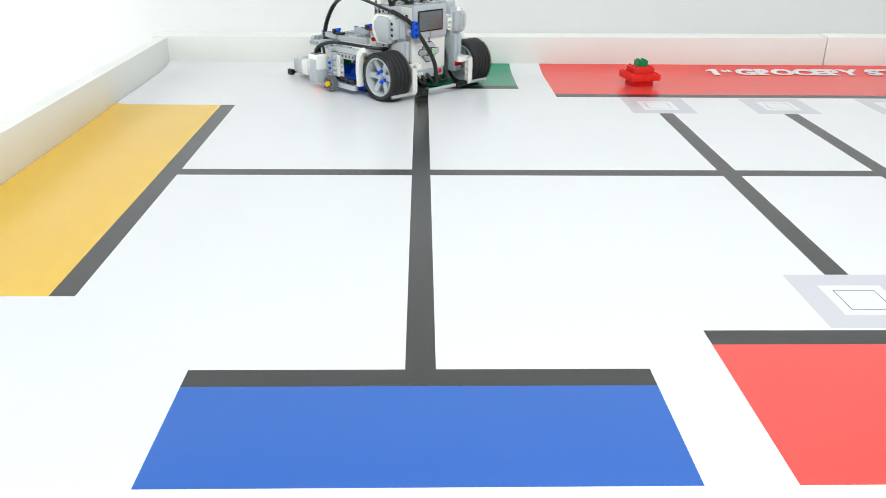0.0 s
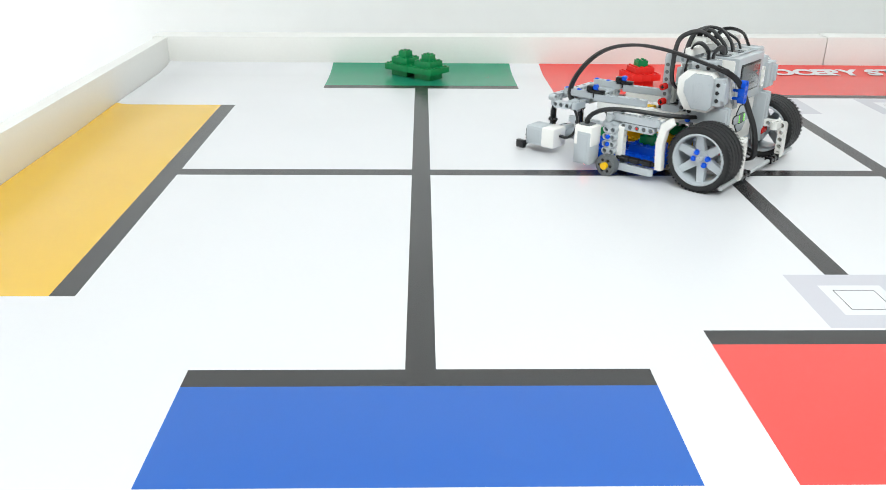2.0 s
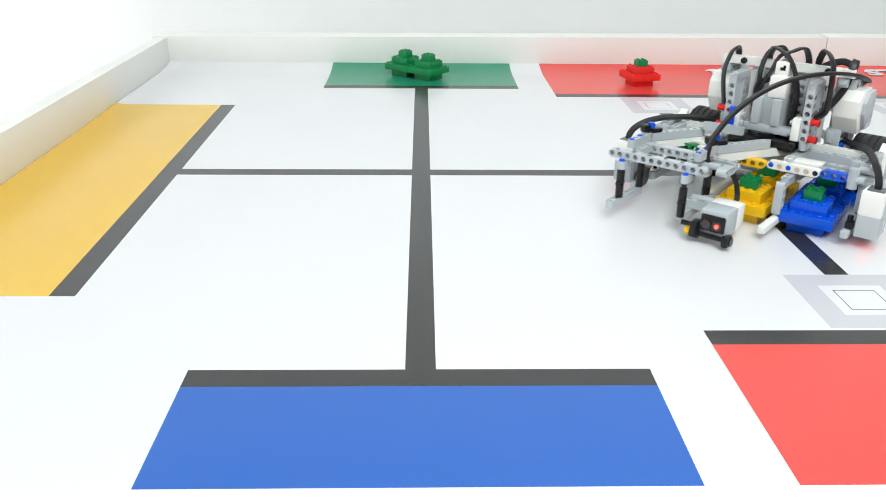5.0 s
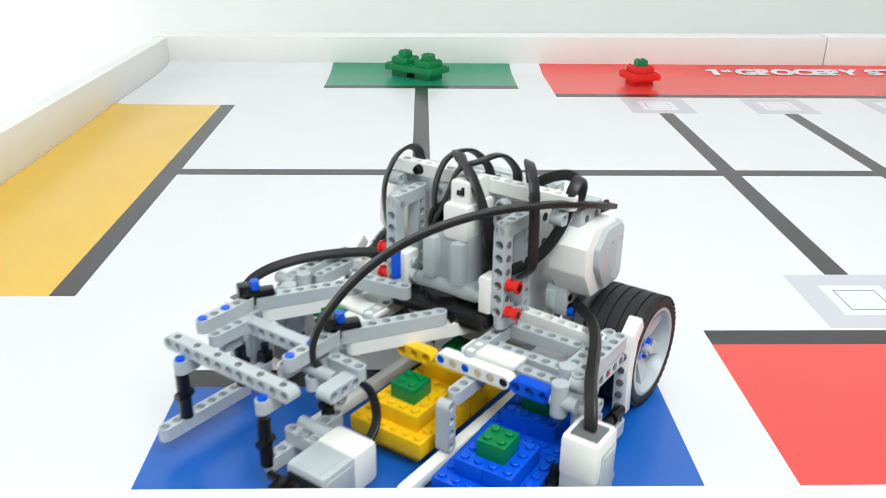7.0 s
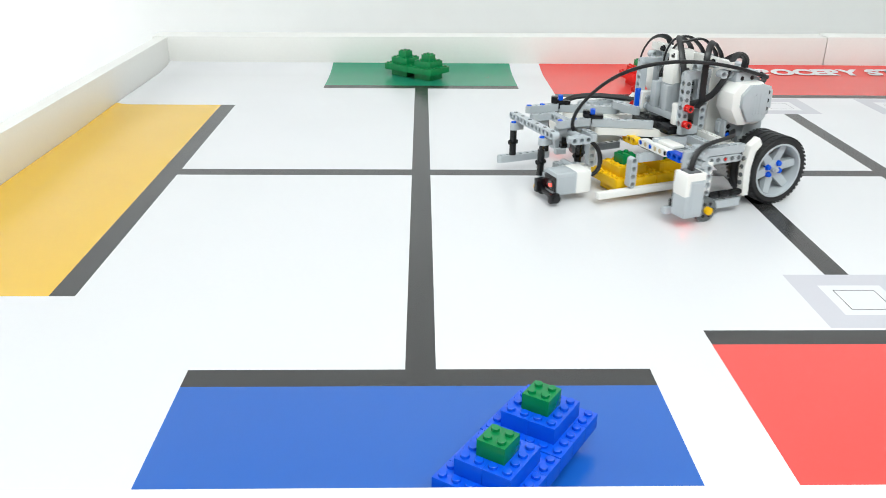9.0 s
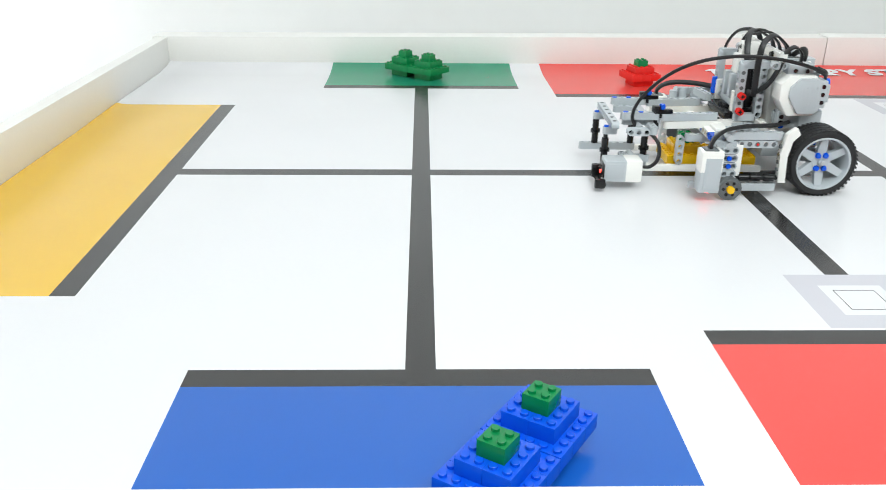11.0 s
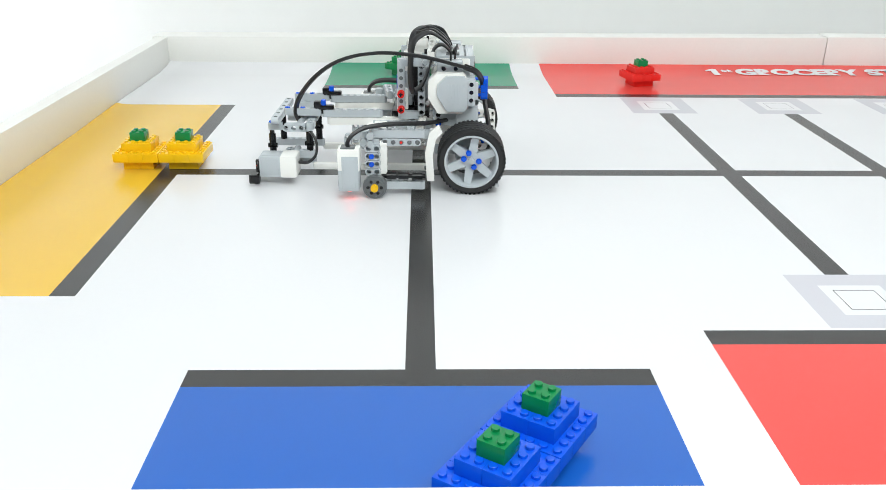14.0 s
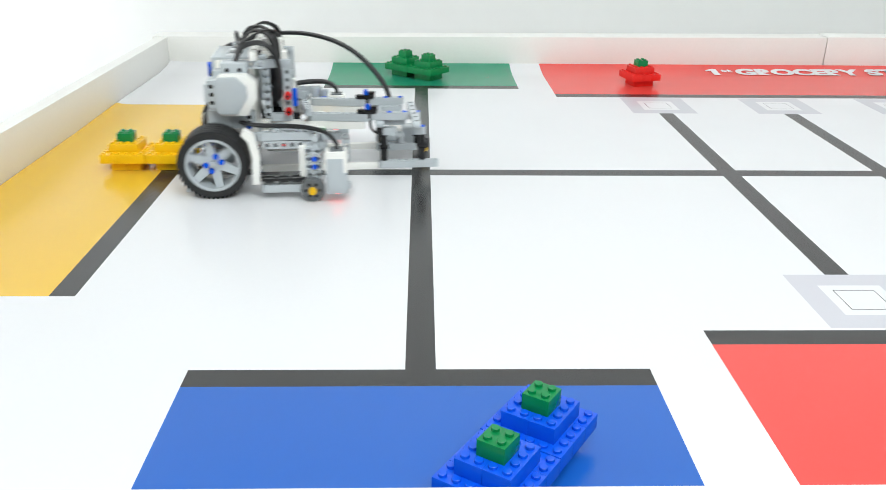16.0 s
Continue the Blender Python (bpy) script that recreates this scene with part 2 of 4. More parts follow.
# ---- brick-built food items ----
def brick_mesh(nx, ny, mat, h=9.6):
    """One toy brick of nx by ny studs, its base centre at the origin."""
    bm = bmesh.new()
    box(bm, (-4 * nx + 0.04, -4 * ny + 0.04, 0), (4 * nx - 0.04, 4 * ny - 0.04, h - 0.05), 0.16)
    for i in range(nx):
        for j in range(ny):
            x, y = (i - (nx - 1) / 2) * 8, (j - (ny - 1) / 2) * 8
            rod(bm, (x, y, h - 0.1), (x, y, h + 1.5), 2.4, 12)
            rod(bm, (x, y, h + 1.5), (x, y, h + 1.75), 2.4, 12, 2.1)
    me = bpy.data.meshes.new("brick")
    bm.to_mesh(me)
    bm.free()
    me.materials.append(mat)
    for p in me.polygons:
        p.use_smooth = True
    me.set_sharp_from_angle(angle=radians(35))
    return me


def food_item(colour, name, label):
    """Foot of 4 x 4 studs, tray of 6 x 6, block of 4 x 4 and a green 2 x 2 cap."""
    item = empty(name, label=label, category="toy food", group="brick-built food items")
    two4, two6, four2 = brick_mesh(2, 4, colour), brick_mesh(2, 6, colour), brick_mesh(4, 2, colour)
    cap = brick_mesh(2, 2, BRICK_GREEN)
    def lay(me, x, y, z):
        ob = new("brick", me)
        ob.parent = item
        ob.location = (x * 0.001, y * 0.001, z * 0.001)
    for x in (-8, 8):
        lay(two4, x, 0, 0)
    for x in (-16, 0, 16):
        lay(two6, x, 0, 9.6)
    for y in (-8, 8):
        lay(four2, 0, y, 19.2)
    lay(cap, 0, 0, 28.8)
    return item


# ---- the robot: x forward, y to its left, millimetres from the ground point between its drive wheels ----
AXES = {"x": Vector((1, 0, 0)), "y": Vector((0, 1, 0)), "z": Vector((0, 0, 1))}


def beam(bm, start, along, n, hole, mi=0, pitch=8.0, thick=7.6):
    """A perforated rounded beam: start is the centre of its first hole."""
    a = Vector(along).normalized() if not isinstance(along, str) else AXES[along]
    h = Vector(hole).normalized() if not isinstance(hole, str) else AXES[hole]
    s = h.cross(a)
    o = Vector(start)
    k, r, w = 16, 2.5, 3.75
    rings = {}
    made = []
    for i in range(n):
        c = o + a * (pitch * i)
        for j in range(k):
            t = 2 * math.pi * j / k
            ca, sa = math.cos(t), math.sin(t)
            outward = (i == 0 and ca < -1e-6) or (i == n - 1 and ca > 1e-6)
            if outward:
                ox, oy = w * ca, w * sa
            else:
                q = max(abs(ca), abs(sa))
                ox, oy = pitch / 2 * ca / q, w * sa / q
                if abs(ca) < 0.75:
                    ox = 4 * ca / abs(sa)
            for side in (1, -1):
                d = h * (side * thick / 2)
                rings[i, j, side, 0] = bm.verts.new((c + a * ox + s * oy + d) * 0.001)
                rings[i, j, side, 1] = bm.verts.new((c + a * (r * ca) + s * (r * sa) + d) * 0.001)
    for i in range(n):
        for j in range(k):
            m = (j + 1) % k
            R = lambda jj, side, ring: rings[i, jj, side, ring]
            made.append(bm.faces.new((R(j, 1, 0), R(m, 1, 0), R(m, 1, 1), R(j, 1, 1))))
            made.append(bm.faces.new((R(m, -1, 0), R(j, -1, 0), R(j, -1, 1), R(m, -1, 1))))
            made.append(bm.faces.new((R(j, 1, 1), R(m, 1, 1), R(m, -1, 1), R(j, -1, 1))))
            mid = math.cos(2 * math.pi * (j + 0.5) / k)
            if not ((mid > 0.72 and i < n - 1) or (mid < -0.72 and i > 0)):
                made.append(bm.faces.new((R(j, -1, 0), R(m, -1, 0), R(m, 1, 0), R(j, 1, 0))))
    for f in made:
        f.material_index = mi


def pin(bm, at, axis, length=9, r=2.6, flange=3.2, mi=0):
    """A connector pin whose collar lies at the middle."""
    d = AXES[axis]
    at = Vector(at)
    rod(bm, at - d * length / 2, at + d * length / 2, r, 10, mi=mi)
    rod(bm, at - d * 0.6, at + d * 0.6, flange, 10, mi=mi)


RIBBON = [(1.0, 0.0), (0.93, 0.7), (0.72, 1.0), (-0.72, 1.0), (-0.93, 0.7), (-1.0, 0.0), (-0.93, -0.7), (-0.72, -1.0), (0.72, -1.0), (0.93, -0.7)]


def cable(points, name, parent, wide=6.4, thick=2.1, across=None):
    """A flat black lead swept smoothly through the points."""
    P = [Vector(p) for p in points]
    P = [2 * P[0] - P[1]] + P + [2 * P[-1] - P[-2]]
    line = []
    for i in range(1, len(P) - 2):
        for s in range(8):
            t = s / 8
            line.append(0.5 * (2 * P[i] + (P[i + 1] - P[i - 1]) * t + (2 * P[i - 1] - 5 * P[i] + 4 * P[i + 1] - P[i + 2]) * t * t
                               + (3 * P[i] - P[i - 1] - 3 * P[i + 1] + P[i + 2]) * t ** 3))
    line.append(P[-2])
    bm = bmesh.new()
    last, side = None, None
    for i, p in enumerate(line):
        d = (line[min(i + 1, len(line) - 1)] - line[max(i - 1, 0)]).normalized()
        if side is None and across:
            side = Vector(across)
        elif side is None:
            side = d.cross(Vector((0, 0, 1)) if abs(d.z) < 0.9 else Vector((1, 0, 0)))
            if side.length < 0.1:
                side = Vector((0, 1, 0))
        side = (side - d * side.dot(d)).normalized()
        up = side.cross(d)
        ring = [bm.verts.new((p + side * (a * (wide / 2)) + up * (b * (thick / 2))) * 0.001) for a, b in RIBBON]
        if last:
            for j in range(10):
                bm.faces.new((last[j], last[(j + 1) % 10], ring[(j + 1) % 10], ring[j]))
        else:
            bm.faces.new(ring[::-1])
        last = ring
    bm.faces.new(last)
    return part(name, bm, CABLE, parent, "flat black sensor lead")


def revolve(bm, profile, sides, mi=0):
    """Turns a profile of (radius, y) mm about the y axis."""
    rings = []
    for j in range(sides):
        a = 2 * math.pi * j / sides
        rings.append([bm.verts.new((r * math.cos(a) * 0.001, y * 0.001, r * math.sin(a) * 0.001)) for r, y in profile])
    for j in range(sides):
        A, B = rings[j], rings[(j + 1) % sides]
        for i in range(len(profile) - 1):
            bm.faces.new((A[i], A[i + 1], B[i + 1], B[i])).material_index = mi


def build_wheel(robot, side):
    """A fat grooved tyre on a six-spoked grey rim; side is 1 for the left wheel."""
    bm = bmesh.new()
    prof = [(26.5, -17), (29, -18), (32, -17.6), (33.7, -15.5)]
    for y in (-10.5, -3.5, 3.5, 10.5):
        prof += [(34.4, y - 1.0 - (1.5 if y < -9 else 0)), (34.4, y - 0.7), (33.2, y - 0.45), (33.2, y + 0.45), (34.4, y + 0.7)]
    prof += [(34.4, 13.0), (33.7, 15.5), (32, 17.6), (29, 18), (26.5, 17)]
    revolve(bm, prof, 64)
    # shallow cross cuts along both shoulders
    for j in range(48):
        a = 2 * math.pi * j / 48
        for y in (-14.6, 14.6):
            c = Vector((33.9 * math.cos(a), y, 33.9 * math.sin(a)))
            m = Matrix.Translation(c * 0.001) @ Matrix.Rotation(-a, 4, "Y")
            box(bm, (-0.5, -2.6, -1.1), (0.5, 2.6, 1.1), m=m)
    wheel = part("wheel", bm, RUBBER, robot, "wide grooved black rubber tyre on a grey rim")
    wheel.matrix_local = pose(0, side * 0.0835, 0.0344)
    bm = bmesh.new()
    s = side
    revolve(bm, [(27.6, -16.5), (27.9, 16.5), (27.2, 17.4), (25.4, 17.4), (24.6, 16), (23.8, 4), (23.8, -16.5), (27.6, -16.5)], 56)
    for j in range(6):
        a = 2 * math.pi * j / 6
        m = Matrix.Rotation(a, 4, "Y")
        n = bmesh.ops.create_cube(bm, size=1)["verts"]
        for v in n:
            out = v.co.x > 0
            v.co = Vector((24.8 if out else 6.0, s * ((12.5 if v.co.y > 0 else 7.5) if out else (9.0 if v.co.y > 0 else 2.0)), (3.6 if out else 4.6) * (1 if v.co.z > 0 else -1))) * 0.001
        bmesh.ops.transform(bm, matrix=m, verts=n)
    rod(bm, (0, s * -14, 0), (0, s * 10, 0), 8.6, 24)
    rod(bm, (0, s * 8, 0), (0, s * 14, 0), 3.4, 16)
    bmesh.ops.recalc_face_normals(bm, faces=bm.faces)
    rim = part("rim", bm, GREY, wheel, "light grey six-spoked plastic rim")
    for j in (0, 1, 3, 4):
        bm = bmesh.new()
        a = math.radians(30 + 60 * j)
        x, z = 7.6 * math.cos(a), 7.6 * math.sin(a)
        rod(bm, (x, s * 6, z), (x, s * 12.6, z), 2.4, 12)
        rod(bm, (x, s * 9.0, z), (x, s * 10.4, z), 3.0, 12)
        part("connector_pin", bm, BRICK_BLUE, wheel, "blue connector pin")
    bm = bmesh.new()
    rod(bm, (0, s * -34, 0), (0, s * 16, 0), 2.3, 8)
    part("axle", bm, SILVER, wheel)
    return wheel


def build_controller(robot):
    """The upright control brick with its screen and key pad facing backwards."""
    bm = bmesh.new()
    box(bm, (1.5, -34, 33), (40, 34, 125), 2.5)
    body = part("controller_case", bm, WHITE, robot, "white control brick standing upright")
    def plate(ring, x0, x1, name, mat, label=""):
        """A flat piece with the outline ring of (y, z), standing from depth x0 to x1."""
        bm = bmesh.new()
        A = [bm.verts.new((x0 * 0.001, y * 0.001, z * 0.001)) for y, z in ring]
        B = [bm.verts.new((x1 * 0.001, y * 0.001, z * 0.001)) for y, z in ring]
        bm.faces.new(A), bm.faces.new(B)
        for i in range(len(ring)):
            j = (i + 1) % len(ring)
            bm.faces.new((A[i], B[i], B[j], A[j]))
        bmesh.ops.recalc_face_normals(bm, faces=bm.faces)
        bmesh.ops.bevel(bm, geom=list(bm.edges), offset=0.0005, segments=2, affect="EDGES", profile=0.6)
        return part(name, bm, mat, body, label)
    plate([(-31, 80), (31, 80), (33, 83), (33, 127), (-33, 127), (-33, 83)], -2, 9, "grey_bezel", GREY, "light grey screen surround")
    bm = bmesh.new()
    box(bm, (5, -33, 122.5), (38, 33, 127), 1.2)
    part("top_plate", bm, GREY, body, "light grey top with lead sockets")
    bm = bmesh.new()
    box(bm, (1.2, -31, 20.5), (38, 31, 34.2), 2.2)
    part("foot", bm, GREY, body, "light grey foot of the case")
    bm = bmesh.new()
    box(bm, (-2.9, -25.2, 89.4), (-1.0, 25.2, 119.8), 0.9)
    part("screen_frame", bm, BLACK, body)
    bm = bmesh.new()
    box(bm, (-3.3, -22.6, 91.4), (-2.6, 22.6, 117.8), 0.3)
    screen = part("screen", bm, SCREEN, body, "grey-green display")
    bm = bmesh.new()
    for i in range(10):
        box(bm, (-3.45, -16.5 + i * 3.3, 107), (-3.25, -14.0 + i * 3.3, 109.6))
    for i in range(9):
        box(bm, (-3.45, -5 + i * 1.9, 101.0), (-3.25, -3.6 + i * 1.9, 102.2))
    box(bm, (-3.45, -16, 103.9), (-3.25, -2, 104.3))
    part("display_bars", bm, DARK_GREY, screen, "dark unreadable display marks")
    bm = bmesh.new()
    box(bm, (-0.1, -0.45, 72), (2, 0.45, 80.4))
    box(bm, (-2.3, -0.45, 79.8), (0, 0.45, 89.6))
    part("trim_line", bm, BLACK, body)
    # key pad: an octagon of grey keys with dark seams, a dark centre key and round side keys
    def octagon(g):
        return [(-5.6 - g * 0.4, 44.6 - g), (5.6 + g * 0.4, 44.6 - g), (12.8 + g, 52 - g * 0.4), (12.8 + g, 66 + g * 0.4), (5.6 + g * 0.4, 73.4 + g), (-5.6 - g * 0.4, 73.4 + g), (-12.8 - g, 66 + g * 0.4), (-12.8 - g, 52 - g * 0.4)]
    plate(octagon(0.6), 0.7, 3, "key_pad", BLACK)
    for sign in (1, -1):
        z = lambda v: 59 + sign * v
        plate([(-5.6, z(14.2)), (5.6, z(14.2)), (12.4, z(7.0)), (12.4, z(5.2)), (6.2, z(5.2)), (5.4, z(6.0)), (-5.4, z(6.0)), (-6.2, z(5.2)), (-12.4, z(5.2)), (-12.4, z(7.0))][::sign], 0.0, 2.4, "key", GREY)
        plate([(sign * (15.6 + 5.6 * math.cos(a)), 59 + 5.0 * math.sin(a)) for a in [math.pi * (k / 8 - 0.5) for k in range(9)]] + [(sign * 7.0, 64), (sign * 7.0, 54)], 0.5, 2.4, "key_seam", BLACK)
        plate([(sign * (15.6 + 5.0 * math.cos(a)), 59 + 4.4 * math.sin(a)) for a in [math.pi * (k / 8 - 0.5) for k in range(9)]] + [(sign * 7.2, 63.4), (sign * 7.2, 54.6)], -0.5, 2.4, "key", GREY)
    plate([(-5.2, 53.8), (5.2, 53.8), (5.2, 64.2), (-5.2, 64.2)], -0.3, 2.4, "key", DARK_GREY)
    plate([(16, 73.5), (26, 73.5), (28, 78.5), (16, 78.5)], 0.2, 2.4, "key", GREY)
    for y in (-6.4, 6.4):
        bm = bmesh.new()
        for dz in (-3.4, -1, 1.4, 3.6):
            box(bm, (-0.9, y - 0.6 + 0.25 * dz, 59 + dz - 0.6), (0.4, y + 0.6 + 0.25 * dz, 59 + dz + 0.6), 0.2)
        part("status_light", bm, LED_GREEN, body, "small green status light")
    bm = bmesh.new()
    box(bm, (0.8, -26.5, 24.4), (3, -20, 31.2), 0.4)
    part("maker_badge", bm, BRICK_RED, body, "small red badge")
    for i in range(3):
        bm = bmesh.new()
        box(bm, (0.9, 12 + i * 4.9, 25.6), (2.4, 15.8 + i * 4.9, 30.4), 0.3)
        part("badge_bar", bm, WHITE, body, "white bar of unreadable lettering")
    for i in range(4):
        y = -24 + 16 * i
        bm = bmesh.new()
        box(bm, (13, y - 6, 125), (27, y + 6, 128.2), 0.8)
        part("port", bm, DARK_GREY if i % 2 else SILVER, body, "lead socket")
    # side pin holes
    for y in (-34.2, 34.2):
        bm = bmesh.new()
        for z in (96, 112):
            rod(bm, (12, y - 0.4, z), (12, y + 0.4, z), 2.6, 12)
            rod(bm, (22, y - 0.4, z), (22, y + 0.4, z), 2.6, 12)
        part("pin_hole", bm, BLACK, body)


def build_drive_motor(robot, s):
    """A large upright drive motor beside the brick."""
    def q(bm, a, b, bevel, mi=0):
        box(bm, (a[0], min(s * a[1], s * b[1]), a[2]), (b[0], max(s * a[1], s * b[1]), b[2]), bevel, mi=mi)
    bm = bmesh.new()
    q(bm, (2, 45, 62), (28, 60, 119), 2.2)
    motor = part("drive_motor", bm, GREY, robot, "light grey and white drive motor")
    for name, a, b, bevel in (("motor_head", (10, 46, 112), (36, 64, 127), 2.0), ("case_half", (-7, 46, 24), (16, 53.4, 80), 3.0), ("case_half", (-7, 53.9, 24), (16, 62, 80), 3.0),
                              ("gear_case", (14, 45, 60), (38, 60, 78), 3.0), ("side_plate", (-3, 62, 84), (9, 72, 112), 1.5), ("rear_plate", (-3, 50, 84), (3, 61, 112), 1.5),
                              ("mount_lug", (-6, 66, 90), (-2, 71, 108), 1.2), ("front_rib", (30, 47, 64), (40, 53, 76), 1.5)):
        bm = bmesh.new()
        q(bm, [min(u, v) for u, v in zip(a, b)], [max(u, v) for u, v in zip(a, b)], bevel)
        part(name, bm, GREY, motor)
    bm = bmesh.new()
    beam(bm, (1, s * 40, 90), "z", 3, "x", thick=6)
    part("white_beam", bm, WHITE, motor, "white three-hole beam beside the brick")
    for x in (18, 28):
        for z in (88, 108):
            bm = bmesh.new()
            rod(bm, (x - 9, s * 76.4, z - 2), (x - 9, s * 77.2, z - 2), 1.3, 10)
            part("screw", bm, GREY, motor)
    # the drum: a chamfered box, white in front and on top
    def drum(bm, y0, y1, x0, x1, z0, z1):
        pts = [(x0, z0 + 4), (x0, z1 - 4), (x0 + 4, z1), (x1 - 9, z1), (x1, z1 - 9), (x1, z0 + 16), (x1 - 10, z0), (x0 + 4, z0)]
        A = [bm.verts.new((x * 0.001, s * y0 * 0.001, z * 0.001)) for x, z in pts]
        B = [bm.verts.new((x * 0.001, s * y1 * 0.001, z * 0.001)) for x, z in pts]
        bm.faces.new(A), bm.faces.new(B[::-1])
        for i in range(8):
            bm.faces.new((A[i], B[i], B[(i + 1) % 8], A[(i + 1) % 8]))
        bmesh.ops.recalc_face_normals(bm, faces=bm.faces)
        bmesh.ops.bevel(bm, geom=list(bm.edges), offset=0.0012, segments=2, affect="EDGES", profile=0.6)
    bm = bmesh.new()
    drum(bm, 50, 73, 6, 44.5, 76, 117)
    part("motor_housing", bm, WHITE, motor, "white motor housing")
    bm = bmesh.new()
    drum(bm, 72.4, 76.8, 4.5, 35.5, 79, 115)
    part("motor_cover", bm, GREY, motor)
    bm = bmesh.new()
    for i in range(4):
        q(bm, (14 + 3.4 * i, 76.5, 86), (14.5 + 3.4 * i, 77.0, 107), 0.15)
    part("vent_slot", bm, GREY, motor)
    bm = bmesh.new()
    for x, z in ((1, 90), (1, 98), (1, 106), (17, 120), (29, 120)):
        y = 72.1 if z < 115 else 64.1
        rod(bm, (x, s * (y - 1), z), (x, s * (y + 0.2), z), 2.2, 10)
    for z in (66, 72):
        rod(bm, (34, s * 59, z), (34, s * 60.3, z), 2.4, 10)
    part("pin_hole", bm, BLACK, motor)
    bm = bmesh.new()
    rod(bm, (-2, s * 47.5, 36), (-2, s * 62, 36), 6, 20)
    part("motor_hub", bm, BRICK_RED, motor, "red motor hub")
    bm = bmesh.new()
    pin(bm, (34, s * 61, 63), "y", 4, 2.4, 3)
    part("connector_pin", bm, BRICK_BLUE, motor)


def build_tower(robot):
    """The front tower that carries the small motor."""
    for s in (1, -1):
        bm = bmesh.new()
        beam(bm, (73, s * 37, 73), "z", 7, "x")
        beam(bm, (73, s * 37, 121), (-1, 0, 0), 4, "z")
        tower = part("tower_beam", bm, GREY, robot)
        bm = bmesh.new()
        beam(bm, (52, s * 37, 69), "z", 7, "y")
        beam(bm, (57, s * 37, 66), "x", 3, "z")
        part("tower_beam", bm, GREY, robot)
        bm = bmesh.new()
        for z in (81, 97, 105, 113):
            rod(bm, (73, s * 40.6, z), (73, s * 41.2, z), 2.1, 10)
        part("pin_hole", bm, DARK_GREY, tower)
        for z in (89.6, 73.3):
            bm = bmesh.new()
            rod(bm, (73, s * 38, z), (73, s * 47.5, z), 2.9, 14)
            rod(bm, (73, s * 41.5, z), (73, s * 42.8, z), 3.7, 14)
            rod(bm, (73, s * 46.8, z), (73, s * 48.5, z), 3.7, 14)
            stop = part("axle_stop", bm, BRICK_RED, robot, "red axle stop pin")
            bm = bmesh.new()
            box(bm, (72.3, min(s * 48.2, s * 48.9), z - 2.2), (73.7, max(s * 48.2, s * 48.9), z + 2.2))
            box(bm, (70.8, min(s * 48.2, s * 48.8), z - 0.7), (75.2, max(s * 48.2, s * 48.8), z + 0.7))
            part("cross_hole", bm, BLACK, stop)
        bm = bmesh.new()
        box(bm, (66, s * 29 - 4, 70), (78, s * 29 + 4, 92), 1.6)
        part("spacer_block", bm, WHITE, robot, "white connector block")
        bm = bmesh.new()
        rod(bm, (72, s * 22, 77), (72, s * 33, 77), 4, 12)
        rod(bm, (72, s * 22, 86), (72, s * 33, 86), 2.4, 8)
        part("connector_bush", bm, GREY, robot)
    bm = bmesh.new()
    box(bm, (46, -13, 74), (70, 13, 110), 3)
    for y in (-11, 8):
        box(bm, (64, y - 4.4, 80), (76, y + 4.4, 106), 2.2)
    box(bm, (62, -22, 72), (74, 22, 80), 2)
    box(bm, (50, -9, 64), (70, 9, 76), 2)
    motor = part("arm_motor", bm, GREY, robot, "light grey and white small motor")
    bm = bmesh.new()
    box(bm, (44, -4, 106), (72, 13, 127), 2.5)
    box(bm, (46, -2, 124), (68, 11, 140), 2.5)
    part("motor_cap", bm, WHITE, motor, "white motor cap")
    bm = bmesh.new()
    box(bm, (66, 3, 132), (68.6, 8, 135), 0.4)
    box(bm, (66, 6, 134.5), (68.6, 8, 137), 0.4)
    part("lead_socket", bm, BLACK, motor)
    # black gear base, made larger than the part to darken the shaded interior
    bm = bmesh.new()
    box(bm, (44, -32, 60), (84, 32, 69), 2.5)
    rod(bm, (66, -4, 68), (66, -4, 73), 14, 24)
    part("base_plate", bm, BLACK, robot, "black gear base under the small motor, enlarged to stand in for shade")
    for y in (-21, 21):
        bm = bmesh.new()
        beam(bm, (48, y, 84), "z", 6, "x")
        part("rear_beam", bm, GREY, robot)
    bm = bmesh.new()
    beam(bm, (42, -60, 132.5), "y", 16, "z")
    part("top_beam", bm, WHITE, robot, "white beam across the motors")
    for y in (-56, 56):
        bm = bmesh.new()
        beam(bm, (40, y, 124), "x", 2, "y")
        part("link_beam", bm, GREY, robot)
    for y in (-40, 40):
        bm = bmesh.new()
        pin(bm, (46, y, 132.5), "x", 6)
        part("connector_pin", bm, BLACK, robot)
    bm = bmesh.new()
    rod(bm, (79, -32, 76), (79, -32, 94), 3.0, 10)
    part("axle_pin", bm, BRICK_BLUE, robot, "blue upright axle pin")
    bm = bmesh.new()
    beam(bm, (93, -50, 74), (-0.14, 0.99, 0), 5, "z")
    part("cross_arm", bm, GREY, robot)


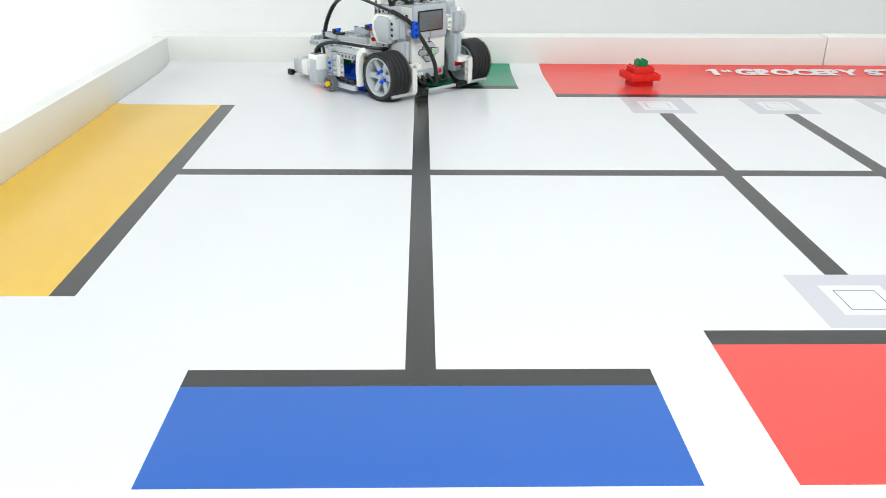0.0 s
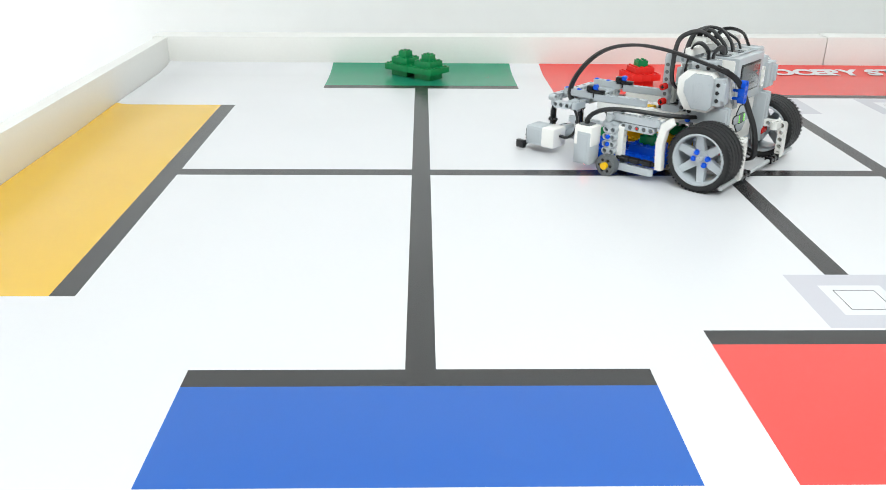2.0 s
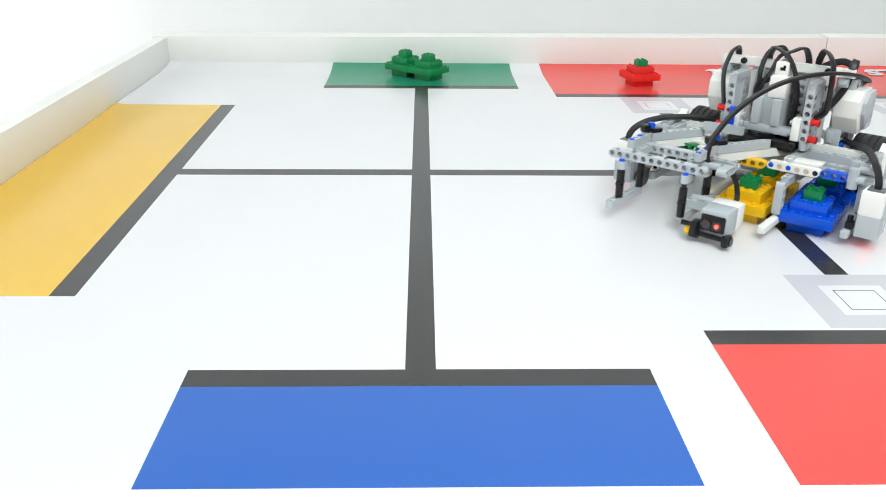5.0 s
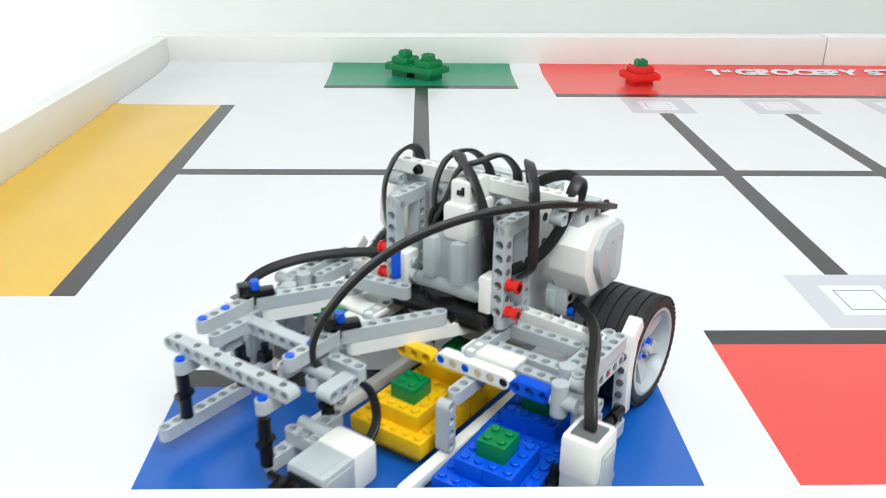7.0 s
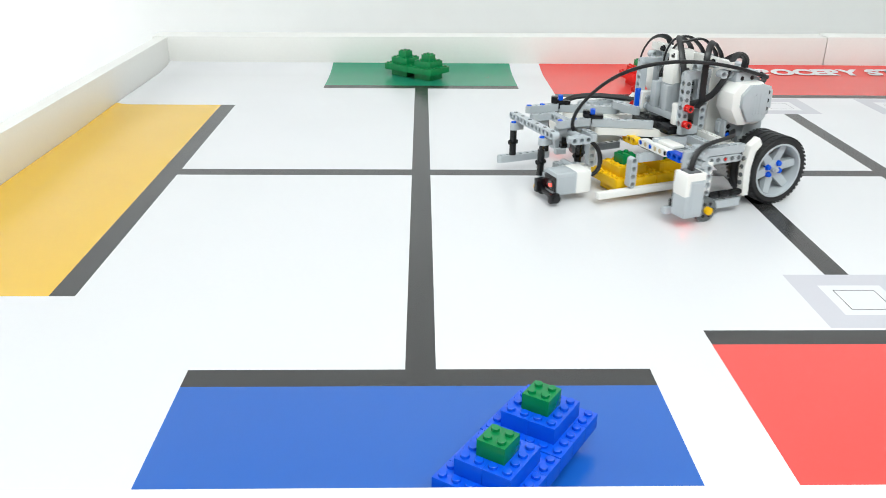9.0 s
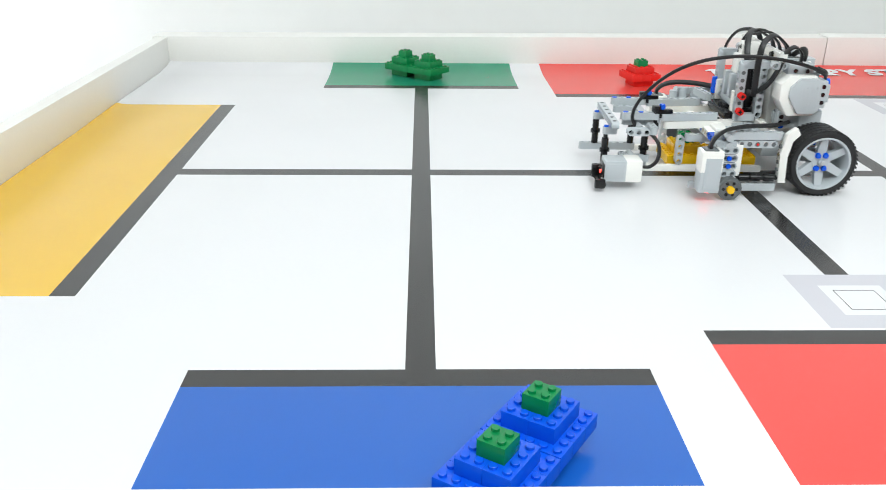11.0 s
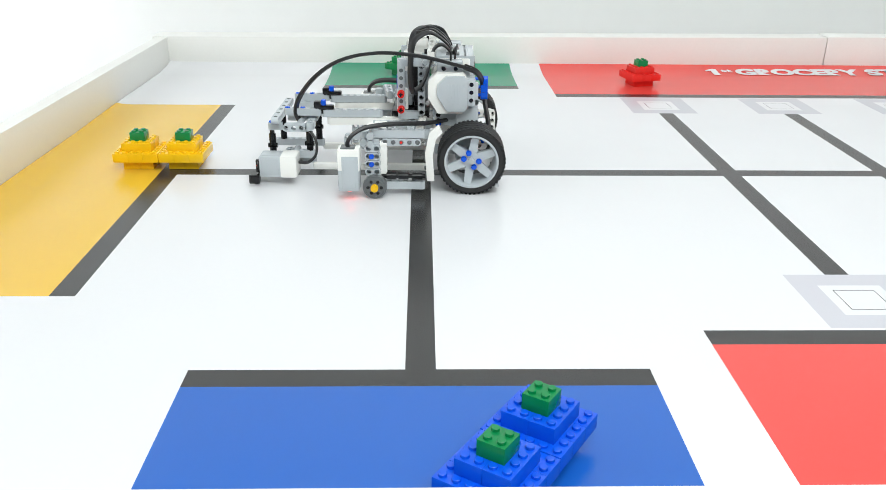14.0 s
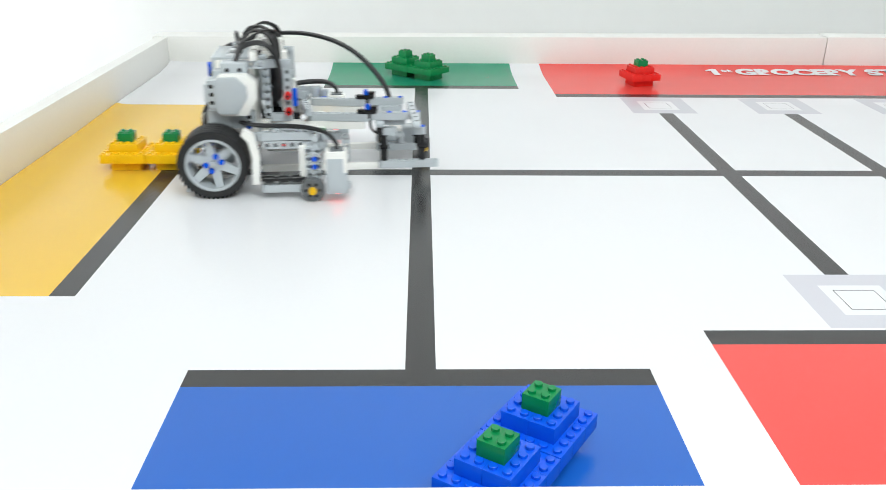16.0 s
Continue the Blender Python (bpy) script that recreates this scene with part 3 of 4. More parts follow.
def build_chassis(robot):
    def put(name, mat, fn, label=""):
        bm = bmesh.new()
        fn(bm)
        return part(name, bm, mat, robot, label)
    # colour-coded cross beams over the three bays
    put("colour_beam", BRICK_YELLOW, lambda b: beam(b, (108, -2, 52), "y", 3, "x"), "yellow marker beam over the middle bay")
    put("colour_beam", BRICK_BLUE, lambda b: beam(b, (106, 70, 54), "y", 3, "x"), "blue marker beam over a side bay")
    put("colour_beam", BRICK_GREEN, lambda b: beam(b, (106, -54, 54), (0, -1, 0), 3, "x"), "green marker beam over a side bay")
    for s in (1, -1):
        put("white_beam", WHITE, lambda b: beam(b, (105, s * (22 if s > 0 else 10), 53), (0, s, 0), 6, "x"))
        for i, mat in enumerate((BRICK_BLUE, TAN, BRICK_BLUE, TAN, TAN, BLACK)):
            y = s * ((22 if s > 0 else 10) + 8 * i)
            bm = bmesh.new()
            rod(bm, (101.4, y, 53), (108.2, y, 53), 2.3, 12)
            rod(bm, (108.2, y, 53), (108.9, y, 53), 2.6, 12, 2.1)
            part("connector_pin", bm, mat, robot)
        put("cover_panel", WHITE, lambda b: box(b, (88, min(s * 30, s * 64), 56.6), (101, max(s * 30, s * 64), 59.6), 1.0), "smooth white cover panel")
        # pod frames behind the cross beams
        for name, start, along, n in (("frame_beam", (44, s * 90, 60), (1, 0, 0), 6), ("frame_beam", (44, s * 36, 56), (1, 0, 0), 8), ("frame_beam", (62, s * 40, 57), (0, s, 0), 6), ("frame_beam", (82, s * 40, 53), (0, s, 0), 7), ("frame_beam", (94, s * 36, 52), (0, s, 0), 8)):
            put(name, GREY, lambda b: beam(b, start, along, n, "z"))
        put("white_beam", WHITE, lambda b: beam(b, (50, s * 40, 61), (0.05, s, 0), 7, "z"))
        put("side_beam", GREY, lambda b: beam(b, (50, s * 99, 63), "x", 7, "z"))
        put("side_beam", GREY, lambda b: beam(b, (54, s * 99, 54.6), "x", 5, "y"))
        bm = bmesh.new()
        for i in range(5):
            rod(bm, (54 + 8 * i, s * 102.6, 54.6), (54 + 8 * i, s * 103.1, 54.6), 2.0, 8)
        part("pin_hole", bm, DARK_GREY, robot)
        bm = bmesh.new()
        rod(bm, (70, s * 102, 54.6), (70, s * 103.4, 54.6), 1.3, 8)
        part("axle_end", bm, BRICK_RED, robot)
        # bent white beam that wraps the wheel's front
        bm = bmesh.new()
        pts = ((33, 72), (42.5, 64.5), (46.5, 44), (44.5, 15), (37, 15), (38.5, 42), (35.5, 58), (29, 65))
        A = [bm.verts.new((x * 0.001, s * 0.0962, z * 0.001)) for x, z in pts]
        B = [bm.verts.new((x * 0.001, s * 0.1044, z * 0.001)) for x, z in pts]
        bm.faces.new(A), bm.faces.new(B)
        for i in range(8):
            bm.faces.new((A[i], B[i], B[(i + 1) % 8], A[(i + 1) % 8]))
        bmesh.ops.recalc_face_normals(bm, faces=bm.faces)
        bmesh.ops.bevel(bm, geom=list(bm.edges), offset=0.0009, segments=2, affect="EDGES", profile=0.6)
        bent = part("bent_beam", bm, WHITE, robot, "bent white beam in front of the wheel")
        bm = bmesh.new()
        for z in (20, 28, 36, 44, 52):
            rod(bm, (45.4 if z < 50 else 44.6, s * 100.3, z), (47.0, s * 100.3, z), 2.2, 10)
        part("pin_hole", bm, DARK_GREY, bent)
        put("white_beam", WHITE, lambda b: beam(b, (88, s * 100, 20), "z", 5, "x"))
        put("connector_bush", GREY, lambda b: (rod(b, (107, s * 94, 46), (107, s * 94, 64), 4.6, 16), rod(b, (107, s * 90, 54), (107, s * 104, 54), 3.8, 14)))
        put("low_beam", GREY, lambda b: beam(b, (50, s * 103, 11), "x", 6, "z"))
        bm = bmesh.new()
        rod(bm, (46, s * 103, 20), (90, s * 103, 20), 2.4, 8)
        for x in (54, 68, 80):
            rod(bm, (x - 5, s * 103, 20), (x + 5, s * 103, 20), 3.6, 12)
        part("black_axle", bm, BLACK, robot)
        # ball of connectors beside the colour sensor
        bm = bmesh.new()
        for z in (26, 34, 42, 50):
            beam(bm, (94, s * 106, z), "x", 2, "y", thick=9)
        box(bm, (91, min(s * 99, s * 105), 24), (104, max(s * 99, s * 105), 58), 1.5)
        for z in (54, 62):
            rod(bm, (100, s * 96, z), (100, s * 110, z), 3.7, 14)
        rod(bm, (96, s * 92, 56), (96, s * 92, 68), 4.6, 16)
        part("connector_block", bm, GREY, robot)
        bm = bmesh.new()
        for z in (34, 42):
            pin(bm, (99, s * 111, z), "y", 3, 2.0, 2.6)
        part("connector_pin", bm, BRICK_BLUE, robot)
        # colour sensor looking down
        bm = bmesh.new()
        box(bm, (110, min(s * 108, s * 127), 11), (130.5, max(s * 108, s * 127), 36), 1.6)
        box(bm, (110.5, min(s * 107, s * 128), 13), (127, max(s * 107, s * 128), 47), 1.6)
        sensor = part("colour_sensor", bm, GREY, robot, "white and grey colour sensor pointing at the mat")
        bm = bmesh.new()
        box(bm, (109, min(s * 107.6, s * 127.4), 31), (131.2, max(s * 107.6, s * 127.4), 53.5), 2.6)
        part("sensor_cap", bm, WHITE, sensor)
        bm = bmesh.new()
        box(bm, (114, min(s * 111, s * 125), 52.5), (128, max(s * 111, s * 125), 54.6), 0.8)
        part("lead_socket", bm, DARK_GREY, sensor)
        bm = bmesh.new()
        box(bm, (113.5, min(s * 127, s * 128.6), 15), (125, max(s * 127, s * 128.6), 45), 1.0)
        part("sensor_panel", bm, GREY, sensor)
        bm = bmesh.new()
        rod(bm, (120, s * 118, 9.6), (120, s * 118, 11.4), 4.5, 16)
        part("sensor_light", bm, LED_RED, sensor, "glowing red sensor light")
        bm = bmesh.new()
        box(bm, (121, min(s * 98, s * 105), 8), (134, max(s * 98, s * 105), 15), 1.6)
        part("guard_tip", bm, GREY, robot)
        bm = bmesh.new()
        box(bm, (119, min(s * 99, s * 105.5), 14.6), (127, max(s * 99, s * 105.5), 22), 1.2)
        rod(bm, (123, s * 102, 20), (123, s * 102, 27), 2.6, 10)
        part("guard_post", bm, BLACK, robot)
        # small support wheel
        bm = bmesh.new()
        rod(bm, (96, s * 108, 12), (96, s * 116, 12), 12, 32)
        rod(bm, (96, s * 115.8, 12), (96, s * 117, 12), 10.2, 32, 9.6)
        roller = part("support_wheel", bm, DARK_GREY, robot, "small dark grey support wheel with a yellow bush")
        bm = bmesh.new()
        for i in range(6):
            a = math.pi / 3 * i
            rod(bm, (96 + 6.6 * math.cos(a), s * 116.4, 12 + 6.6 * math.sin(a)), (96 + 6.6 * math.cos(a), s * 117.4, 12 + 6.6 * math.sin(a)), 1.7, 8)
        part("pin_hole", bm, BLACK, roller)
        bm = bmesh.new()
        rod(bm, (96, s * 116, 12), (96, s * 121, 12), 3.8, 14)
        rod(bm, (96, s * 119.4, 12), (96, s * 121.4, 12), 3.0, 4)
        part("bush", bm, BRICK_YELLOW, roller, "yellow bush")
        # bay rails with grey uprights
        v = 41 if s > 0 else -35
        put("bay_rail", WHITE, lambda b: box(b, (40, v - 3.8, 6.2), (168, v + 3.8, 13.8), 2.4), "white guide rail of the bay")
        put("rail_upright", GREY, lambda b: (beam(b, (130, v, 18), "z", 4, "y"), beam(b, (98, v, 44), "x", 4, "z")))
    # rear brackets and skid bar
    for s in (1, -1):
        bm = bmesh.new()
        beam(bm, (-27, s * 57, 13), "z", 5, "y", thick=8.6)
        box(bm, (-30.5, min(s * 53, s * 61), 8.5), (-23, max(s * 53, s * 61), 14), 1.5)
        beam(bm, (-27, s * 57, 45), "x", 4, "y")
        beam(bm, (-22, s * 57, 46), (0, -s, 0), 3, "z")
        part("rear_bracket", bm, WHITE, robot, "white angled rear bracket")
        bm = bmesh.new()
        for x in (-12, -4):
            rod(bm, (x, s * 60.6, 45), (x, s * 62.2, 45), 2.2, 8)
        part("connector_pin", bm, BRICK_BLUE, robot)
        bm = bmesh.new()
        rod(bm, (-26, s * 29, 9), (-26, s * 52, 9), 3.8, 12)
        for y in (31, 40.5, 50):
            box(bm, (-30, s * y - 2, 6), (-22, s * y + 2, 13), 0.8)
        part("bar_connector", bm, BLACK, robot)
    bm = bmesh.new()
    rod(bm, (-26, -97, 9), (-26, 97, 9), 2.5, 10)
    part("skid_bar", bm, SILVER, robot, "silver-grey bar across the back")
    bm = bmesh.new()
    beam(bm, (-13, 41, 88), "z", 3, "x", pitch=8.4, thick=7)
    for z in (88, 96.4, 104.8):
        rod(bm, (-9.6, 38.2, z), (-2, 38.2, z), 1.6, 8)
    part("lead_clip", bm, BRICK_BLUE, robot, "blue clip that holds the lead")


HINGE, REACH, SPLAY = 51.0, 104.0, 32.7


def build_arm(robot, s):
    """One of the two parallel swing arms; its origin is the upright hinge."""
    bm = bmesh.new()
    beam(bm, (-7, 0, 58.5), "x", 14, "z")
    arm = part("swing_arm", bm, WHITE, robot, "white beam with a grey beam on top")
    bm = bmesh.new()
    beam(bm, (46, 0, 66.6), "x", 8, "z")
    part("arm_beam", bm, GREY, arm)
    bm = bmesh.new()
    box(bm, (93, -3.8, 70.6), (113, 3.8, 75), 1.4)
    box(bm, (107, -4.2, 72), (114, 4.2, 79), 1.2)
    rod(bm, (104, 0, 66), (104, 0, 74), 3.0, 10)
    part("arm_joint", bm, BLACK, arm, "black joint piece")
    bm = bmesh.new()
    rod(bm, (104, 0, 74), (104, 0, 80.5), 2.7, 10)
    rod(bm, (104, -3.2, 78), (104, 3.2, 78), 2.6, 10)
    part("joint_pin", bm, BRICK_BLUE, arm, "blue joint pin")
    bm = bmesh.new()
    rod(bm, (0, 0, 52), (0, 0, 72), 3, 10)
    part("hinge_axle", bm, BLACK, arm)
    return arm


def build_gate(robot):
    """The front frame that the swing arms carry, with forks and the forward sensor."""
    bm = bmesh.new()
    beam(bm, (50, -44, 60), "y", 12, "x")
    gate = part("gate_frame", bm, GREY, robot, "light grey front frame of perforated beams")
    def put(name, mat, fn, label=""):
        b = bmesh.new()
        fn(b)
        return part(name, b, mat, gate, label)
    b = bmesh.new()
    for i in range(6):
        rod(b, (50, -40 + 16 * i, 63.4), (50, -40 + 16 * i, 64.1), 2.0, 10)
    part("pin_hole", b, DARK_GREY, gate)
    put("frame_beam", GREY, lambda b: beam(b, (12, -36, 60), "y", 9, "x"))
    for y in (-33, 33):
        put("frame_beam", GREY, lambda b: beam(b, (6, y, 68), "x", 5, "z"))
        put("frame_beam", GREY, lambda b: beam(b, (12, y * 0.8, 60.5), "x", 4, "z", thick=7))
        b = bmesh.new()
        for x in (22, 38):
            rod(b, (x, y, 71), (x, y, 72.6), 2.7, 10)
        part("connector_pin", b, BRICK_BLUE, gate)
    put("frame_beam", GREY, lambda b: (beam(b, (12, 40, 58), "y", 3, "z"), beam(b, (20, 56, 57), "x", 3, "y", thick=9), rod(b, (24, 30, 58), (24, 50, 58), 3.4, 12)))
    # hanging legs
    for x, y, z0 in ((56.5, -31.5, 20), (56.5, 31.0, 16), (16, -31.5, 20), (16, 36.0, 20)):
        b = bmesh.new()
        rod(b, (x, y, z0), (x, y, 55), 2.5, 8)
        rod(b, (x, y, z0), (x, y, z0 + 13), 3.7, 12)
        rod(b, (x, y, z0 + 15), (x, y, z0 + 27), 3.7, 12)
        rod(b, (x - 5, y, z0 + 14), (x + 5, y, z0 + 14), 2.6, 8)
        part("hanging_leg", b, BLACK, gate)
        put("leg_top", GREY, lambda b: beam(b, (x - (8 if x > 30 else -2), y, 51.5), "x", 2, "z"))
        if x > 30:
            b = bmesh.new()
            rod(b, (x, y, 55), (x, y, 56.8), 2.7, 10)
            part("connector_pin", b, BRICK_BLUE, gate)
    put("fork_beam", GREY, lambda b: beam(b, (14, -33, 16), "x", 8, "z"))
    put("fork_beam", GREY, lambda b: beam(b, (14, 31, 16), "x", 6, "z"))
    put("fork_beam", GREY, lambda b: (beam(b, (14, 40, 24), "x", 4, "z"), beam(b, (38, 31, 24), "y", 3, "z"), rod(b, (30, 30, 27), (30, 52, 27), 3.6, 12)))
    # forward sensor
    b = bmesh.new()
    box(b, (38, 52, 9), (63, 77, 31), 2)
    sensor = part("front_sensor", b, GREY, gate, "grey and white sensor looking forward")
    for a, c in (((43, 56, 30.2), (61, 73, 31.5)), ((43, 76.2, 12), (61, 77.5, 28))):
        b = bmesh.new()
        box(b, a, c, 0.6)
        part("sensor_panel", b, GREY, sensor)
    b = bmesh.new()
    box(b, (24, 51.4, 8.4), (42, 77.6, 31.6), 3)
    part("sensor_cap", b, WHITE, sensor)
    b = bmesh.new()
    box(b, (62, 53.5, 12), (64.6, 75.5, 27), 1.5)
    part("sensor_face", b, BLACK, sensor)
    b = bmesh.new()
    for y in (59, 69):
        rod(b, (63.5, y, 18.5), (66, y, 18.5), 4.4, 14)
    part("sensor_lens", b, LENS, sensor)
    b = bmesh.new()
    rod(b, (65.4, 69, 18.5), (66.6, 69, 18.5), 1.9, 10)
    part("sensor_light", b, LED_RED, sensor, "glowing red sensor light")
    b = bmesh.new()
    rod(b, (66, 42, 9), (66, 80, 8), 2.5, 8)
    rod(b, (66, 46, 8), (66, 54, 8), 4.2, 12)
    rod(b, (66, 76, 8), (66, 84, 8), 4.2, 12)
    box(b, (60, 47, 6), (72, 53, 20), 1.2)
    box(b, (62, 77, 3.5), (73, 83, 13), 1.4)
    rod(b, (58, 34, 12), (58, 50, 12), 2.5, 8)
    part("bumper", b, BLACK, gate, "black axle bumper")
    b = bmesh.new()
    rod(b, (66, 42, 9), (66, 46, 9), 3.8, 12)
    part("bush", b, BRICK_YELLOW, gate, "yellow bush")
    cable([(24, 64, 22), (14, 64, 22), (6, 62, 30), (6, 58, 44), (14, 54, 54), (22, 50, 58)], "sensor_lead", gate, 5, 2.6)
    return gate


def build_cables(robot):
    for s in (1, -1):
        cable([(121, s * 118, 54), (121, s * 118, 59), (116, s * 115, 65.5), (105, s * 109, 70.5), (86, s * 101, 72), (64, s * 91, 70.5), (44, s * 78, 68), (26, s * 58, 66)], "side_lead", robot, 6.2, 3.8)
        # bottom leads from the brick to the motors
        cable([(4, s * 12, 26), (-8, s * 16, 17), (-12, s * 24, 17), (-6, s * 30, 26), (2, s * 37, 44), (12, s * 42, 58), (22, s * 46, 66)], "motor_lead", robot, 5.2, 2.6)
    # loops over the top
    cable([(62, -44, 84), (66, -47, 94), (66, -51, 122), (58, -50, 139), (46, -50, 144), (32, -52, 140), (24, -54, 126)], "top_lead", robot)
    cable([(21, -4, 127), (26, -5, 138), (40, -8, 149), (54, -14, 146), (61, -17, 130), (60, -16, 110), (56, -8, 94)], "top_lead", robot)
    cable([(21, 14, 127), (25, 15, 138), (40, 14, 150), (52, 7, 148), (60, -2, 143), (63, -8, 126), (62, -18, 108), (58, -22, 94)], "top_lead", robot)
    cable([(21, -24, 127), (27, -22, 138), (45, -13, 148), (55, -5, 149), (62, 8, 143), (64, 18, 126), (62, 21, 108), (58, 20, 94)], "top_lead", robot)
    cable([(21, 24, 127), (26, 25, 138), (42, 33, 150), (54, 42, 148), (61, 48, 139), (63, 50, 114), (62, 49, 98), (60, 41, 89)], "top_lead", robot)
    cable([(22, 55, 126), (23, 57, 136), (31, 59, 143), (39, 59, 138), (44, 57, 120), (50, 48, 102), (58, 36, 92), (62, 28, 90)], "top_lead", robot)
    cable([(18, 54, 128), (17, 53, 135), (16, 44, 138), (17, 32, 134), (20, 22, 127)], "top_lead", robot)
    # two leads hanging behind the front tower, broad side outwards
    for y in (20, -20):
        cable([(56, 6 + y * 0.3, 122), (58, y * 0.8, 119), (60, y, 112), (60, y, 100), (58, y, 86), (56, y * 0.9, 72)], "hanging_lead", robot, 7.4, 2.4, (1, 0, 0))
        cable([(51, 5 + y * 0.2, 120), (52, y * 0.75, 116), (53, y * 0.9, 106), (54, y * 0.9, 92), (55, y * 0.8, 74)], "hanging_lead", robot, 7.4, 2.4, (1, 0, 0))
    # lead from the brick's foot up through the clip
    cable([(4, 4, 28), (-12, 2, 16), (-22, 6, 24), (-20, 10, 50), (-15, 24, 76), (-12, 38, 96), (-9, 48, 108), (-3, 60, 117), (8, 66, 122.5)], "front_lead", robot, 6.2, 3.4)
    # the long arch to the gate; its origin is where it leaves the motor's top
    arch = cable([(-6, -3, 120), (8, 5, 125), (24, 11, 130), (42, 13, 133.5), (62, 14, 135.5), (85, 12, 135), (112, 9, 130), (136, 5.5, 120), (157, 2, 104), (173, 0, 84), (178, 0, 68), (173, 0, 56)], "arch_lead", robot, 6.6, 3.4)
    arch.matrix_local = pose(0.008, 0.066, 0)
    return arch


def build_robot():
    robot = empty("delivery_robot", label="grey and white toy-brick wheeled robot with black leads", category="robot")
    wheels = [build_wheel(robot, s) for s in (1, -1)]
    build_controller(robot)
    for s in (1, -1):
        build_drive_motor(robot, s)
    build_tower(robot)
    build_chassis(robot)
    arms = [build_arm(robot, s) for s in (1, -1)]
    gate = build_gate(robot)
    arch = build_cables(robot)
    return robot, wheels, arms, gate, arch


robot, wheels, arms, gate, arch = build_robot()

# ---- the food items ----
blue_items = [food_item(BRICK_BLUE, "blue_food_item", "blue toy-brick food item with a green cap")]
yellow_items = [food_item(BRICK_YELLOW, "yellow_food_item", "yellow toy-brick food item with a green cap")]
for items in (blue_items, yellow_items):
    items.append(copy_thing(items[0], pose(0, 0, 0)))
red_item = food_item(BRICK_RED, "red_food_item", "red toy-brick food item with a green cap on the red zone")
red_item.matrix_world = pose(0.345, 0.449, 0.0002, 0, 0, 13)
green_item = food_item(BRICK_GREEN, "green_food_item", "all-green toy-brick food item on the green zone")
green_item.matrix_world = pose(-0.0262, 0.5155, 0.0005, 0, 0, -39.5)
copy_thing(green_item, pose(0.0112, 0.4850, 0.0002, 0, 0, -39.5))

# ---- how everything moves: seconds, x, y in mm, heading, swing of the gate arms in degrees ----
TO_CROSSING = [(0.0, 11.8, 395.7, 132.8, 10), (0.5, 71.4, 322.6, 132.8, 9.5), (1.0, 174.5, 203.8, 133, 9), (1.5, 258.4, 113.3, 132.2, 9), (1.9, 336, 24, 133, 9.5), (2.0, 348, 11.5, 138, 10),
               (2.3, 336, 24, 164, 12), (2.5, 334, 28, 169.6, 13), (3.0, 422, 9.4, 168.3, 12.5), (3.2, 428, 6, 171, 13)]
TO_BLUE = [(3.5, 418.5, 5.8, 184, 14.3), (3.7, 418, 6, 184, -8), (3.9, 421, 6.3, 184, -30), (4.05, 421, 6.3, 184.6, -32), (4.2, 419, 6.3, 187.7, -32), (4.5, 412, 2, 212, -31), (4.8, 400, -14, 229, -31), (5.4, 310, -122, 229.5, -31),
           (6.0, 176, -283, 228.5, -31), (6.3, 113.9, -353.3, 226.8, -31), (6.5, 72, -394.5, 229.7, -32), (6.6, 58.6, -405.2, 231.5, -32.5), (6.74, 50, -413, 233, -32)]
BACK_AGAIN = [(7.0, 58.8, -385.2, 233, -32), (7.5, 150, -248.5, 232.7, -31), (8.1, 249.3, -100, 232.9, -31), (8.5, 309.8, -15.7, 231.7, -30), (8.65, 316, -8, 226, -30), (9.0, 313.7, -3.3, 201.4, -30),
              (9.2, 314.3, -4, 192.2, -30.5), (9.5, 316, 2, 183, -26), (10.0, 350, 12, 180, -6), (10.5, 405, 22, 179, 4), (10.8, 418, 25, 178.5, 6), (11.0, 408, 26, 178.4, 7), (11.3, 349.8, 26.7, 178.3, 7.5)]
TO_YELLOW = [(11.5, 287, 26.6, 178.2, 9), (12.0, 134.5, 26.4, 178.2, 9.5), (12.5, -17.5, 26.4, 178, 9), (12.9, -142, 27.4, 178.8, 4), (13.0, -175.5, 27.7, 179.2, 1), (13.12, -194, 29, 180, -1),
             (13.3, -161.1, 30, 180.9, -1), (13.6, -63.7, 28.9, 179.7, 0), (13.9, 34, 28.4, 178.4, 2), (14.0, 53.6, 28.4, 178.2, 2)]
TURN_ROUND = [(14.2, 40, 31, 160, 1), (14.5, 26.9, 29.7, 118.8, 0), (14.7, 21, 26, 89.2, 0), (15.0, 14.8, 28.4, 37.3, 0), (15.2, 8, 33, 10, -1), (15.3, 3.4, 33.8, 5.5, -2),
              (15.6, -92.1, 26.3, 5.8, -8.6), (16.0, -212.7, 13.5, 5.3, -9)]


